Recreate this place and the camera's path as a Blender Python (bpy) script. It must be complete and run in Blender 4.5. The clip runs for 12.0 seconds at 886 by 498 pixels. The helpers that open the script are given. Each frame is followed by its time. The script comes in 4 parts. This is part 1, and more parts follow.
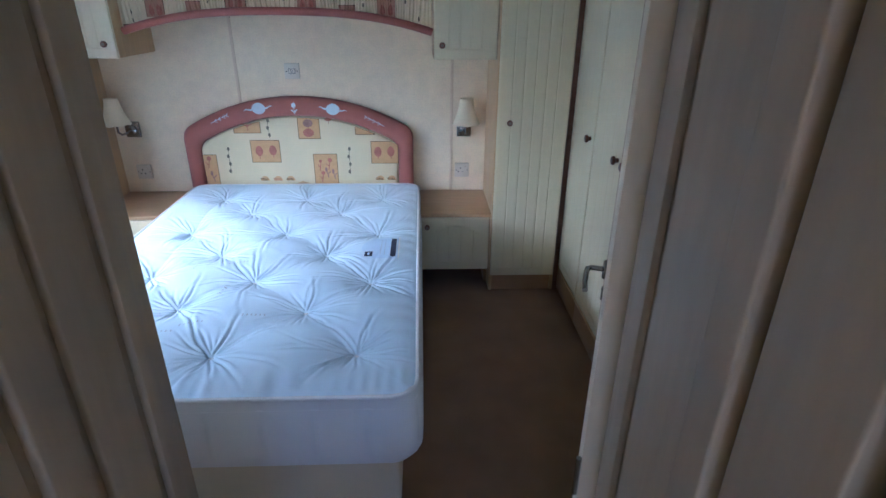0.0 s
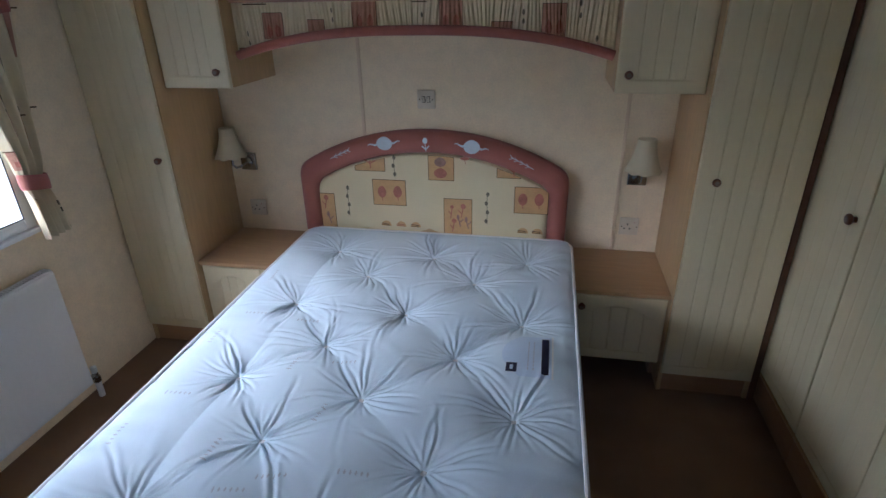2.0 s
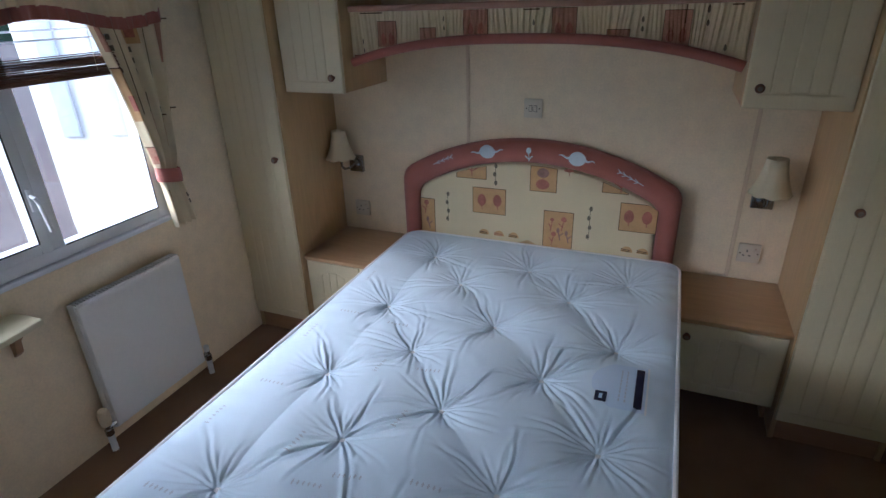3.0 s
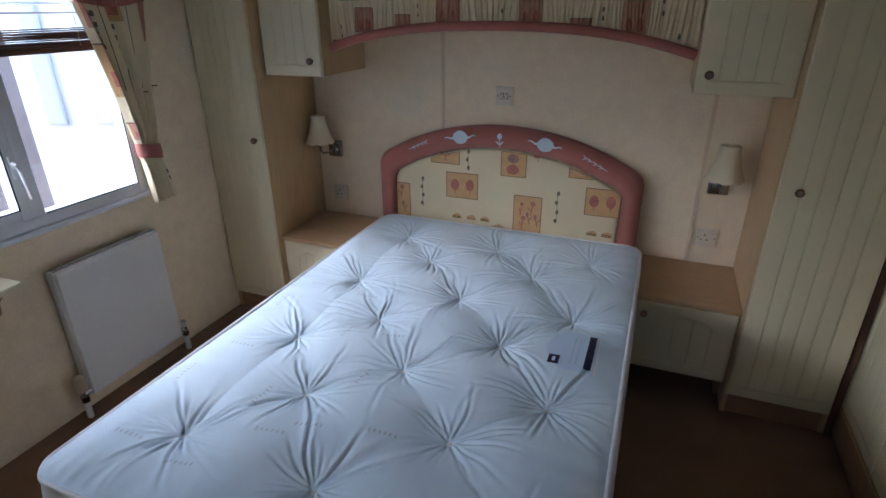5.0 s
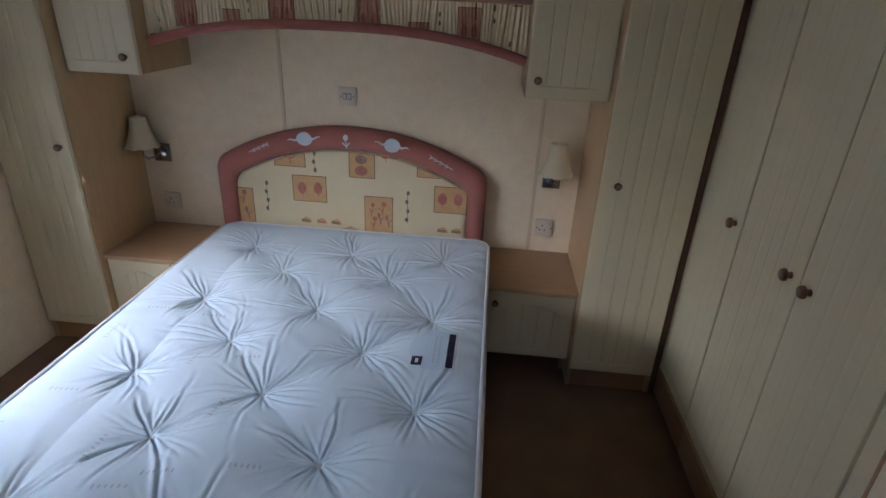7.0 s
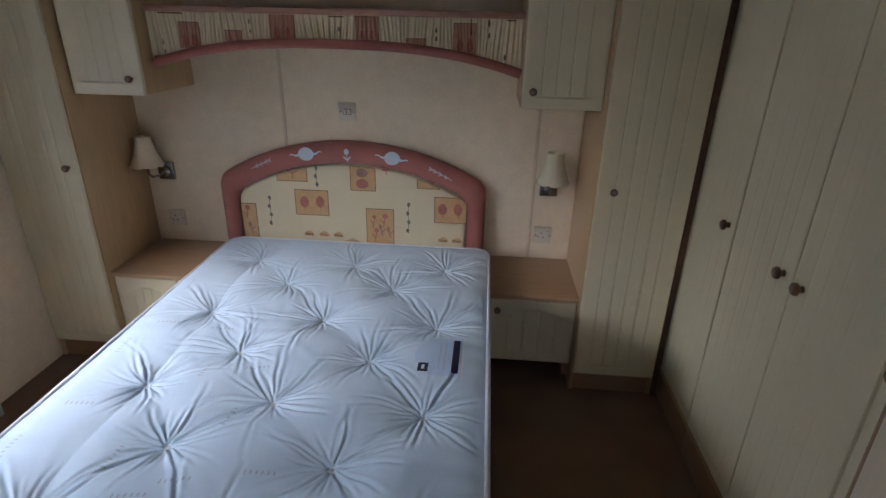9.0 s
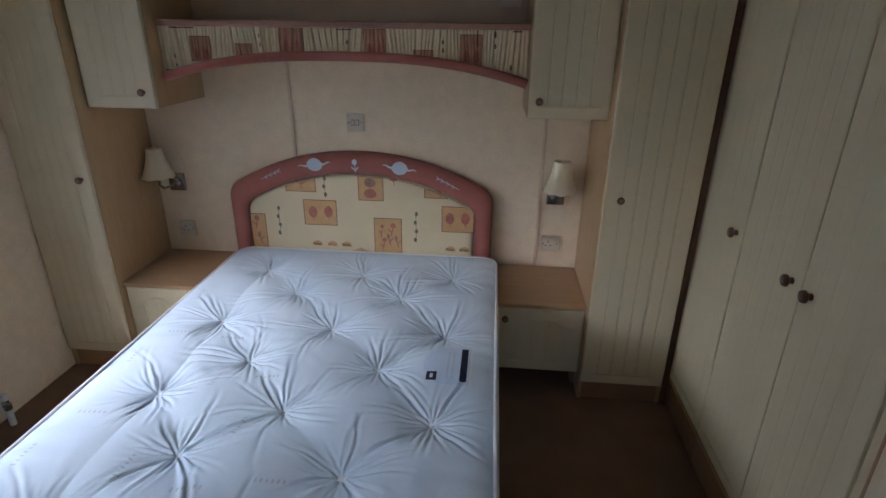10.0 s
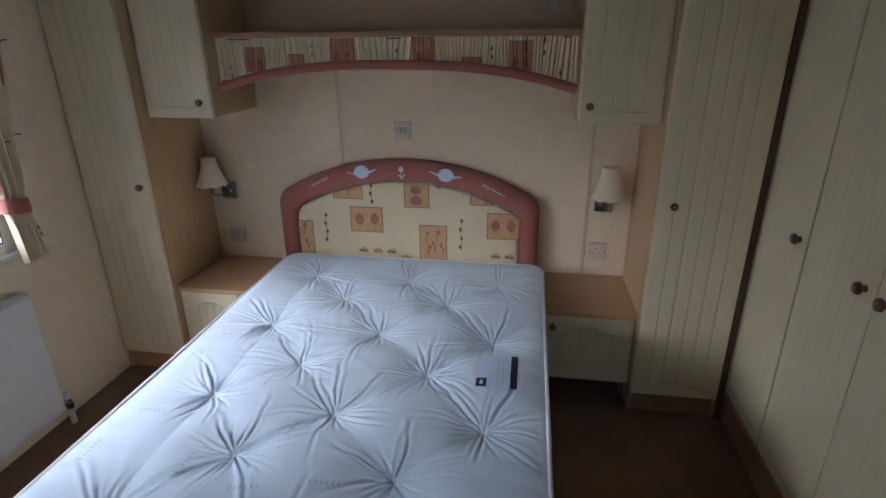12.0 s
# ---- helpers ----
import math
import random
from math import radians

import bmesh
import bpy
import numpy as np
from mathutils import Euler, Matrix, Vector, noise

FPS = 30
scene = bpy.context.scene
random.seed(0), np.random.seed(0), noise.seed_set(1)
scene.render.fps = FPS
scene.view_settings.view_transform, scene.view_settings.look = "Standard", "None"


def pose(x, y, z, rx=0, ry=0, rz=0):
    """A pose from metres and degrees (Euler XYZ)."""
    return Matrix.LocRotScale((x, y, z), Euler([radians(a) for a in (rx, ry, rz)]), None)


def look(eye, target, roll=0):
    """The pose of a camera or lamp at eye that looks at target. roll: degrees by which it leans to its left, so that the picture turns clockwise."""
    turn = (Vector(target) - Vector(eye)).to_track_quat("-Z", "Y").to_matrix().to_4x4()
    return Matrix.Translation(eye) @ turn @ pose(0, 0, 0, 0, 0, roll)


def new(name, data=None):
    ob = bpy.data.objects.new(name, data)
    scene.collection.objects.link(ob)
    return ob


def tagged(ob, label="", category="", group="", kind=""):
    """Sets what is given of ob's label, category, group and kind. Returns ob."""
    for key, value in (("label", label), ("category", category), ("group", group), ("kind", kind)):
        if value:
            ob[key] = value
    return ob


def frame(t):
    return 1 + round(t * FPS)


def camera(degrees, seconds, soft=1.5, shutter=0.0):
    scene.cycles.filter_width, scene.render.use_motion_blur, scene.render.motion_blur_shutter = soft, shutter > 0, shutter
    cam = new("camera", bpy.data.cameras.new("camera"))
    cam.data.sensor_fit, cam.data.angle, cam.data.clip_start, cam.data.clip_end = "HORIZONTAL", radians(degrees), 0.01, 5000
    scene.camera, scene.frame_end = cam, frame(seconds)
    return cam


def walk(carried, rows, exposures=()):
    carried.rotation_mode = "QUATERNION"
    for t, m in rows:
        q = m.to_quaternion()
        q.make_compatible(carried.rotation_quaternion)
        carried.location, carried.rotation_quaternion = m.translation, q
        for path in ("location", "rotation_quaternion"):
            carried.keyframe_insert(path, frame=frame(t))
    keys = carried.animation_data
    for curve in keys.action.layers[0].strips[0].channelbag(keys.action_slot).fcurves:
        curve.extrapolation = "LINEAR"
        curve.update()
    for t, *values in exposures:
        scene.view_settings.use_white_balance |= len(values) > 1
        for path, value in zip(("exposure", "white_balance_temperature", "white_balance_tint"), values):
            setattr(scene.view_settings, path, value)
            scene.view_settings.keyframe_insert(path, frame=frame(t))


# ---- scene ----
cam = camera(78.5, 12.0)
PATH = [
    (0, (0.708, -0.24, 1.542), (0.783, 1.578, 0.712), 0.4),
    (0.5, (0.7, -0.023, 1.577), (0.713, 1.788, 0.727), -0.2),
    (1, (0.685, 0.207, 1.598), (0.578, 2.016, 0.752), -1.1),
    (1.5, (0.598, 0.339, 1.624), (0.369, 2.135, 0.774), -1.2),
    (2, (0.537, 0.481, 1.618), (0.19, 2.258, 0.769), -1.1),
    (2.5, (0.544, 0.568, 1.613), (-0.041, 2.288, 0.775), -1.6),
    (3, (0.553, 0.528, 1.629), (-0.153, 2.206, 0.801), -1.8),
    (4.8, (0.658, 0.43, 1.563), (-0.027, 2.131, 0.763), -0.3),
    (5, (0.673, 0.437, 1.565), (0.003, 2.136, 0.75), -0.3),
    (5.5, (0.669, 0.449, 1.588), (0.09, 2.172, 0.754), 0.3),
    (6, (0.647, 0.47, 1.585), (0.247, 2.242, 0.748), 1.7),
    (6.5, (0.646, 0.469, 1.599), (0.412, 2.269, 0.759), 2.5),
    (7, (0.651, 0.464, 1.604), (0.513, 2.276, 0.771), 2.7),
    (7.2, (0.642, 0.445, 1.606), (0.526, 2.259, 0.773), 2.4),
    (9, (0.64, 0.415, 1.613), (0.506, 2.246, 0.819), 1.3),
    (9.5, (0.643, 0.408, 1.618), (0.496, 2.244, 0.838), 1.0),
    (10, (0.639, 0.404, 1.618), (0.477, 2.245, 0.854), 0.7),
    (10.5, (0.627, 0.408, 1.612), (0.447, 2.252, 0.857), 0.4),
    (11, (0.603, 0.405, 1.605), (0.397, 2.249, 0.858), 0.2),
    (11.5, (0.595, 0.401, 1.603), (0.346, 2.243, 0.864), -0.2),
    (12, (0.59, 0.397, 1.599), (0.297, 2.237, 0.871), -0.5),
]
EXPOSURES = [  # seconds, stops, kelvin, tint
    (0, 2.98, 4080, 6), (0.5, 2.7, 4440, 7), (1.0, 2.32, 4500, 8), (2.0, 2.0, 4690, 9), (3.0, 1.9, 4740, 9), (5.0, 1.95, 4790, 9), (6.0, 2.03, 4830, 10), (12, 2.0, 4870, 11)]
walk(cam, [(t, look(eye, target, roll)) for t, eye, target, roll in PATH], EXPOSURES)

# ---- world, sun, exposure ----
SKY, SUN = 0.15, 0.38
world = bpy.data.worlds.new("overcast_sky")
scene.world = world
world.use_nodes = True
wn = world.node_tree
bg = wn.nodes["Background"]
sky = wn.nodes.new("ShaderNodeTexSky")
sky.sky_type, sky.sun_disc = 'NISHITA', False
sky.sun_elevation, sky.sun_rotation = radians(38), radians(240)
sky.dust_density, sky.air_density, sky.ozone_density = 5.0, 0.8, 0.5
wn.links.new(sky.outputs[0], bg.inputs[0])
bg.inputs[1].default_value = SKY
sun = new("sun", bpy.data.lights.new("sun", "SUN"))
sun.data.energy, sun.data.angle, sun.data.color = SUN, radians(58), (1.0, 0.98, 0.96)
sun.matrix_world = look((-7.1, -4.1, 6.4), (0, 0, 0))

# ---- materials ----


def mat(name, colour, rough=0.6, metal=0.0, vary=0.12, scale=6.0, grain=60.0, bump=0.1, stretch=(1, 1, 1), spec=0.4, coarse=0.5, sheen=0.0):
    """A surface with colour varying at two scales and a fine relief."""
    m = bpy.data.materials.new(name)
    m.use_nodes = True
    t = m.node_tree
    b = t.nodes["Principled BSDF"]
    b.inputs["Roughness"].default_value, b.inputs["Metallic"].default_value = rough, metal
    b.inputs["Specular IOR Level"].default_value = spec
    b.inputs["Sheen Weight"].default_value = sheen
    co = t.nodes.new("ShaderNodeTexCoord")
    mp = t.nodes.new("ShaderNodeMapping")
    mp.inputs["Scale"].default_value = stretch
    t.links.new(co.outputs["Object"], mp.inputs[0])
    n1, n2 = t.nodes.new("ShaderNodeTexNoise"), t.nodes.new("ShaderNodeTexNoise")
    n1.inputs["Scale"].default_value, n2.inputs["Scale"].default_value = scale, grain
    n1.inputs["Detail"].default_value, n2.inputs["Detail"].default_value = 4, 3
    for n in (n1, n2):
        t.links.new(mp.outputs[0], n.inputs["Vector"])
    mix = t.nodes.new("ShaderNodeMix")
    mix.inputs[0].default_value = 1 - coarse
    t.links.new(n1.outputs[0], mix.inputs[2])
    t.links.new(n2.outputs[0], mix.inputs[3])
    ramp = t.nodes.new("ShaderNodeValToRGB")
    e = ramp.color_ramp.elements
    e[0].position, e[1].position = 0.3, 0.7
    e[0].color = (*[c * (1 - vary) for c in colour], 1)
    e[1].color = (*[min(c * (1 + vary), 0.95) for c in colour], 1)
    t.links.new(mix.outputs[0], ramp.inputs[0])
    t.links.new(ramp.outputs[0], b.inputs["Base Color"])
    rr = t.nodes.new("ShaderNodeMapRange")
    rr.inputs[3].default_value, rr.inputs[4].default_value = max(rough - 0.08, 0.02), min(rough + 0.08, 1)
    t.links.new(n1.outputs[0], rr.inputs[0])
    t.links.new(rr.outputs[0], b.inputs["Roughness"])
    if bump:
        bp = t.nodes.new("ShaderNodeBump")
        bp.inputs["Strength"].default_value, bp.inputs["Distance"].default_value = bump, 0.002
        t.links.new(n2.outputs[0], bp.inputs["Height"])
        t.links.new(bp.outputs[0], b.inputs["Normal"])
    return m


CREAM = mat("cream_foil", (0.76, 0.665, 0.44), 0.42, vary=0.04, scale=3, grain=140, bump=0.12, stretch=(1, 1, 0.25))
BEECH = mat("beech_laminate", (0.56, 0.375, 0.185), 0.45, vary=0.13, scale=4, grain=55, bump=0.05, stretch=(1, 1, 0.12))
BEECH_TOP = mat("beech_top", (0.52, 0.33, 0.17), 0.4, vary=0.13, scale=4, grain=55, bump=0.05, stretch=(0.12, 1, 1))
PLINTH = mat("plinth_laminate", (0.40, 0.23, 0.12), 0.5, vary=0.12, scale=4, grain=50, bump=0.05, stretch=(0.12, 0.3, 1))
DARK = mat("dark_brown_edging", (0.15, 0.068, 0.04), 0.5, vary=0.15)
VINYL = mat("wall_vinyl", (0.845, 0.705, 0.49), 0.7, vary=0.09, scale=16, grain=110, bump=0.3)
# the wall vinyl again, darkened to carry the shade of the shelf recess
VINYL_SHADED = mat("wall_vinyl_shaded", (0.64, 0.50, 0.36), 0.7, vary=0.05, scale=9, grain=170, bump=0.2)
STRIP = mat("vinyl_strip", (0.73, 0.575, 0.39), 0.5, vary=0.04)
CEIL = mat("ceiling_board", (0.78, 0.75, 0.70), 0.8, vary=0.03, bump=0.1)
CARPET = mat("brown_carpet", (0.225, 0.13, 0.07), 0.95, vary=0.35, scale=5, grain=420, bump=0.9, spec=0.1, coarse=0.35, sheen=0.15)
TICKING = mat("mattress_ticking", (0.735, 0.835, 0.95), 0.75, vary=0.025, scale=7, grain=600, bump=0.12, spec=0.25, sheen=0.2)
TICKING_SIDE = mat("mattress_border", (0.78, 0.78, 0.80), 0.75, vary=0.03, scale=7, grain=400, bump=0.15, spec=0.25, sheen=0.2)
CORD = mat("piping_cord", (0.86, 0.86, 0.88), 0.7, vary=0.04, grain=300, bump=0.2)
FAINT = mat("faint_print", (0.58, 0.61, 0.68), 0.8, vary=0.06, bump=0)
LABEL = mat("woven_label", (0.66, 0.77, 0.95), 0.55, vary=0.05, grain=300, bump=0.1)
NAVY = mat("navy_print", (0.018, 0.018, 0.05), 0.5, vary=0.15, bump=0)
DIVAN = mat("divan_fabric", (0.68, 0.60, 0.45), 0.8, vary=0.06, grain=350, bump=0.3)
PINK = mat("dusky_pink_fabric", (0.40, 0.15, 0.115), 0.85, vary=0.10, scale=8, grain=450, bump=0.35, spec=0.2, sheen=0.25)
CLOTH = mat("cream_fabric", (0.73, 0.62, 0.39), 0.85, vary=0.05, scale=8, grain=450, bump=0.25, spec=0.2, sheen=0.15)
CLOTH_GATHER = mat("cream_curtain_fabric", (0.80, 0.68, 0.45), 0.85, vary=0.08, scale=12, grain=450, bump=0.25, spec=0.2, sheen=0.15)
TERRA = mat("terracotta_print", (0.49, 0.265, 0.18), 0.85, vary=0.2, scale=30, grain=200, bump=0.1, spec=0.2)
ORANGE = mat("ochre_print", (0.60, 0.37, 0.17), 0.85, vary=0.14, scale=30, grain=300, bump=0.1, spec=0.2)
RUST = mat("rust_print", (0.43, 0.17, 0.12), 0.85, vary=0.35, scale=25, grain=200, bump=0.1, spec=0.2)
MAUVE = mat("mauve_print", (0.33, 0.20, 0.16), 0.85, vary=0.2, scale=25, bump=0, spec=0.2)
# print ink, also the colour of the curtain's painted pleat shadows
INK = mat("brown_ink", (0.13, 0.075, 0.04), 0.85, vary=0.2, bump=0, spec=0.2)
SAGE = mat("grey_leaf_print", (0.20, 0.165, 0.115), 0.85, vary=0.25, scale=40, bump=0, spec=0.2)
SILVER = mat("pale_silver_print", (0.66, 0.72, 0.76), 0.55, vary=0.06, bump=0)
CHROME = mat("brushed_chrome", (0.40, 0.39, 0.38), 0.25, metal=1.0, vary=0.06, grain=120, bump=0.03)
BRONZE = mat("antique_bronze", (0.20, 0.095, 0.055), 0.38, metal=0.5, vary=0.25, scale=40, bump=0.05)
KNOB_MID = mat("pewter_inlay", (0.24, 0.18, 0.14), 0.4, metal=0.7, vary=0.2, scale=60, bump=0.05)
PLASTIC = mat("ivory_plastic", (0.70, 0.61, 0.47), 0.4, vary=0.03, bump=0)
BLACK = mat("dark_slot", (0.02, 0.018, 0.016), 0.6, vary=0.1, bump=0)
SHADE = mat("cream_silk_shade", (0.82, 0.72, 0.50), 0.7, vary=0.05, grain=260, bump=0.15)
ENAMEL = mat("white_enamel", (0.78, 0.78, 0.77), 0.35, vary=0.025, scale=5, bump=0.02)
UPVC = mat("white_upvc", (0.80, 0.81, 0.83), 0.35, vary=0.02, bump=0.01)
WALNUT = mat("brown_slat", (0.16, 0.075, 0.045), 0.5, vary=0.2, scale=8, grain=60, bump=0.05, stretch=(1, 0.1, 1))
DOORWOOD = mat("cream_door_foil", (0.76, 0.64, 0.45), 0.5, vary=0.07, scale=4, grain=60, bump=0.05, stretch=(1, 1, 0.15))
# warm frame foil, with the doorway's shade put into its brown
FRAMEWOOD_SHADED = mat("door_frame_foil_shaded", (0.42, 0.325, 0.21), 0.5, vary=0.08, scale=4, grain=60, bump=0.05, stretch=(1, 1, 0.15))
RUBBER = mat("dark_seal", (0.03, 0.025, 0.02), 0.8, vary=0.1)
GRAVEL = mat("gravel", (0.095, 0.073, 0.066), 0.95, vary=0.4, scale=1.5, grain=14, bump=1.0)
CLADDING = mat("white_cladding", (0.95, 0.92, 0.86), 0.45, vary=0.03, scale=1.5, bump=0.02)
ROOFING = mat("grey_roof", (0.22, 0.23, 0.24), 0.7, vary=0.1)
FARGLASS = mat("tinted_glass", (0.76, 0.84, 0.83), 0.25, vary=0.1, bump=0, spec=0.6)
HEDGE = mat("hedge_leaf", (0.06, 0.085, 0.03), 0.7, vary=0.4, scale=4, grain=20, bump=0.3)
COPPER = mat("white_pipe", (0.74, 0.73, 0.70), 0.4, vary=0.05, bump=0)

GLASS = bpy.data.materials.new("window_glass")
GLASS.use_nodes = True
gb = GLASS.node_tree.nodes["Principled BSDF"]
gb.inputs["Transmission Weight"].default_value, gb.inputs["Roughness"].default_value, gb.inputs["IOR"].default_value = 1.0, 0.0, 1.45
gb.inputs["Base Color"].default_value = (0.97, 0.99, 0.98, 1)

# ---- building helpers ----


def mesh_of(name, bm, material, smooth=True):
    me = bpy.data.meshes.new(name)
    bmesh.ops.recalc_face_normals(bm, faces=bm.faces)
    bm.to_mesh(me)
    bm.free()
    for m in material if isinstance(material, (list, tuple)) else [material]:
        me.materials.append(m)
    if smooth:
        me.shade_smooth()
        me.set_sharp_from_angle(angle=radians(35))
    return me


def part(name, bm, material, parent=None, label="", smooth=True):
    """Links a bmesh as one mesh object under a thing or a part."""
    ob = new(name, mesh_of(name, bm, material, smooth))
    if parent:
        ob.parent = parent
    return tagged(ob, label)


def thing(name, label, category, group="", at=(0, 0, 0), turn=0, kind=""):
    ob = new(name)
    ob.empty_display_size = 0.05
    ob.matrix_basis = pose(*at, 0, 0, turn)
    return tagged(ob, label, category, group, kind)


def structure(name, bm, material, label="", smooth=True):
    return tagged(part(name, bm, material, None, label, smooth), kind="structure", category=name.split("_")[0])


def box(bm, x0, x1, y0, y1, z0, z1):
    v = [bm.verts.new((x, y, z)) for x in (x0, x1) for y in (y0, y1) for z in (z0, z1)]
    for q in ((0, 1, 3, 2), (4, 6, 7, 5), (0, 4, 5, 1), (2, 3, 7, 6), (0, 2, 6, 4), (1, 5, 7, 3)):
        bm.faces.new([v[i] for i in q])
    return bm


def boxes(*sizes, bevel=0.0, segments=2):
    bm = bmesh.new()
    for s in sizes:
        box(bm, *s)
    if bevel:
        bmesh.ops.bevel(bm, geom=list(bm.edges), offset=bevel, segments=segments, profile=0.5, affect='EDGES')
    return bm


def lathe(profile, steps=24, bm=None, m=None):
    """Turns (radius, z) pairs round the z axis."""
    bm = bm or bmesh.new()
    m = m or Matrix()
    rings = []
    for r, z in profile:
        rings.append([bm.verts.new(m @ Vector((max(r, 1e-5) * math.cos(2 * math.pi * k / steps), max(r, 1e-5) * math.sin(2 * math.pi * k / steps), z))) for k in range(steps)])
    for a, b in zip(rings, rings[1:]):
        for k in range(steps):
            bm.faces.new((a[k], a[(k + 1) % steps], b[(k + 1) % steps], b[k]))
    bm.faces.new(rings[0][::-1])
    bm.faces.new(rings[-1])
    return bm


def tube(points, radius, steps=10, bm=None, closed=False):
    bm = bm or bmesh.new()
    pts = [Vector(p) for p in points]
    n = len(pts)
    rings = []
    for i, p in enumerate(pts):
        a = pts[(i - 1) % n] if closed or i else p
        b = pts[(i + 1) % n] if closed or i < n - 1 else p
        d = (b - a).normalized()
        up = Vector((0, 0, 1)) if abs(d.z) < 0.9 else Vector((0, 1, 0))
        s = d.cross(up).normalized()
        u = s.cross(d)
        rings.append([bm.verts.new(p + radius * (math.cos(2 * math.pi * k / steps) * s + math.sin(2 * math.pi * k / steps) * u)) for k in range(steps)])
    pairs = list(zip(rings, rings[1:])) + ([(rings[-1], rings[0])] if closed else [])
    for a, b in pairs:
        for k in range(steps):
            bm.faces.new((a[k], a[(k + 1) % steps], b[(k + 1) % steps], b[k]))
    if not closed:
        bm.faces.new(rings[0][::-1])
        bm.faces.new(rings[-1])
    return bm


def grid_mesh(name, X, Y, Z, material, parent=None, label=""):
    """A sheet from three arrays of one shape."""
    r, c = X.shape
    v = np.stack([X, Y, Z], -1).reshape(-1, 3)
    i = (np.arange(r - 1)[:, None] * c + np.arange(c - 1)[None, :]).ravel()
    f = np.stack([i, i + 1, i + c + 1, i + c], -1)
    me = bpy.data.meshes.new(name)
    me.from_pydata(v.tolist(), [], f.tolist())
    me.materials.append(material)
    me.shade_smooth()
    ob = new(name, me)
    if parent:
        ob.parent = parent
    return tagged(ob, label)


# ---- room shell ----
XW, XE, YN, YS, ZC = -1.425, 2.08, 3.0, 0.39, 2.04
W0, W1, WZ0, WZ1 = 0.72, 2.13, 0.82, 1.80  # window opening
D0, D1, DZ = 0.342, 0.99, 1.93  # door opening
T = 0.06
YH = 0.31  # hall face of the partition

structure("floor", boxes((XW - T, XE + T, -1.6, YN + T, -0.05, 0.0)), CARPET, "brown short-pile fitted carpet")
structure("ceiling", boxes((XW - T, XE + T, -1.6, YN + T, ZC, ZC + 0.05)), CEIL, "plain off-white ceiling board")
structure("wall_north", boxes((XW - T, XE + T, YN, YN + T, 0.0, ZC)), VINYL, "cream mottled vinyl wall panel behind the bed")
structure("wall_west", boxes((XW - T, XW, -1.6, W0, 0, ZC), (XW - T, XW, W1, YN, 0, ZC), (XW - T, XW, W0, W1, 0, WZ0), (XW - T, XW, W0, W1, WZ1, ZC)), VINYL, "cream vinyl wall panel with a window opening")
structure("wall_east", boxes((XE, XE + T, -1.6, YN, 0, ZC)), VINYL, "cream vinyl wall behind the wardrobes")
structure("wall_south", boxes((XW, D0 - 0.03, YH, YS, 0, ZC), (D1 + 0.03, XE, YH, YS, 0, ZC), (D0 - 0.03, D1 + 0.03, YH, YS, DZ + 0.03, ZC)), VINYL, "cream vinyl partition with a doorway")
# the hole in the unseen far end is added to brighten hall and bed
structure("wall_hall", boxes((XW - T, 0.28, -1.66, -1.6, 0, ZC), (1.055, XE + T, -1.66, -1.6, 0, ZC), (0.338, 0.995, -1.66, -1.6, 0, 1.1), (0.338, 0.995, -1.66, -1.6, 1.9, ZC), (0.338, 0.40, -1.66, -1.6, 1.1, 1.9), (0.945, 0.995, -1.66, -1.6, 1.1, 1.9), (0.28, 0.338, -1.66, YH, 0, ZC), (0.995, 1.055, -1.66, YH, 0, ZC)), VINYL, "plain cream hallway wall with an added unseen light opening")
for x in (-0.333, 0.886):
    structure("trim", boxes((x - 0.008, x + 0.008, YN - 0.006, YN, 0.0, ZC), bevel=0.002), STRIP, "narrow cream cover strip on a wall joint")

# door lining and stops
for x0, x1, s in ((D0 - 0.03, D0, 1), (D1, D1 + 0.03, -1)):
    structure("trim", boxes((x0, x1, YH + 0.0005, YS + 0.012, 0, DZ + 0.03), bevel=0.002), FRAMEWOOD_SHADED, "cream foil-wrapped door lining, browned for shade")
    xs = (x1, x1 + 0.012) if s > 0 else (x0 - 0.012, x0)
    structure("trim", boxes((*xs, YH + 0.018, YS - 0.028, 0, DZ), bevel=0.003), FRAMEWOOD_SHADED, "narrow door stop on the lining")
structure("trim", boxes((D0 - 0.10, D0 - 0.004, YS + 0.0121, YS + 0.026, 0, DZ + 0.06), bevel=0.004, segments=3), FRAMEWOOD_SHADED, "moulded cream architrave beside the doorway, browned for shade")
structure("trim", boxes((D0, D1, YH + 0.0005, YS + 0.012, DZ, DZ + 0.03)), FRAMEWOOD_SHADED, "door head lining")
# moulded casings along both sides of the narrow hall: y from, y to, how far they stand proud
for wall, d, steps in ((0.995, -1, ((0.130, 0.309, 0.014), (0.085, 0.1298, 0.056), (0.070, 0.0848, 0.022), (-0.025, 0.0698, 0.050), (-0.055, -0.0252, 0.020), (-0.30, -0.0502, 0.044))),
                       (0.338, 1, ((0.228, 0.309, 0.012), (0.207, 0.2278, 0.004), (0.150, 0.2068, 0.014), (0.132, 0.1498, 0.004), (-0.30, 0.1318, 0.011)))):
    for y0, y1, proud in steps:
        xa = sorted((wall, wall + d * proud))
        structure("trim", boxes((*xa, y0, y1, 0, DZ + 0.06), bevel=0.0035, segments=3), FRAMEWOOD_SHADED, "moulded cream door casing in the hall, browned for shade")

# ---- bedroom door ----


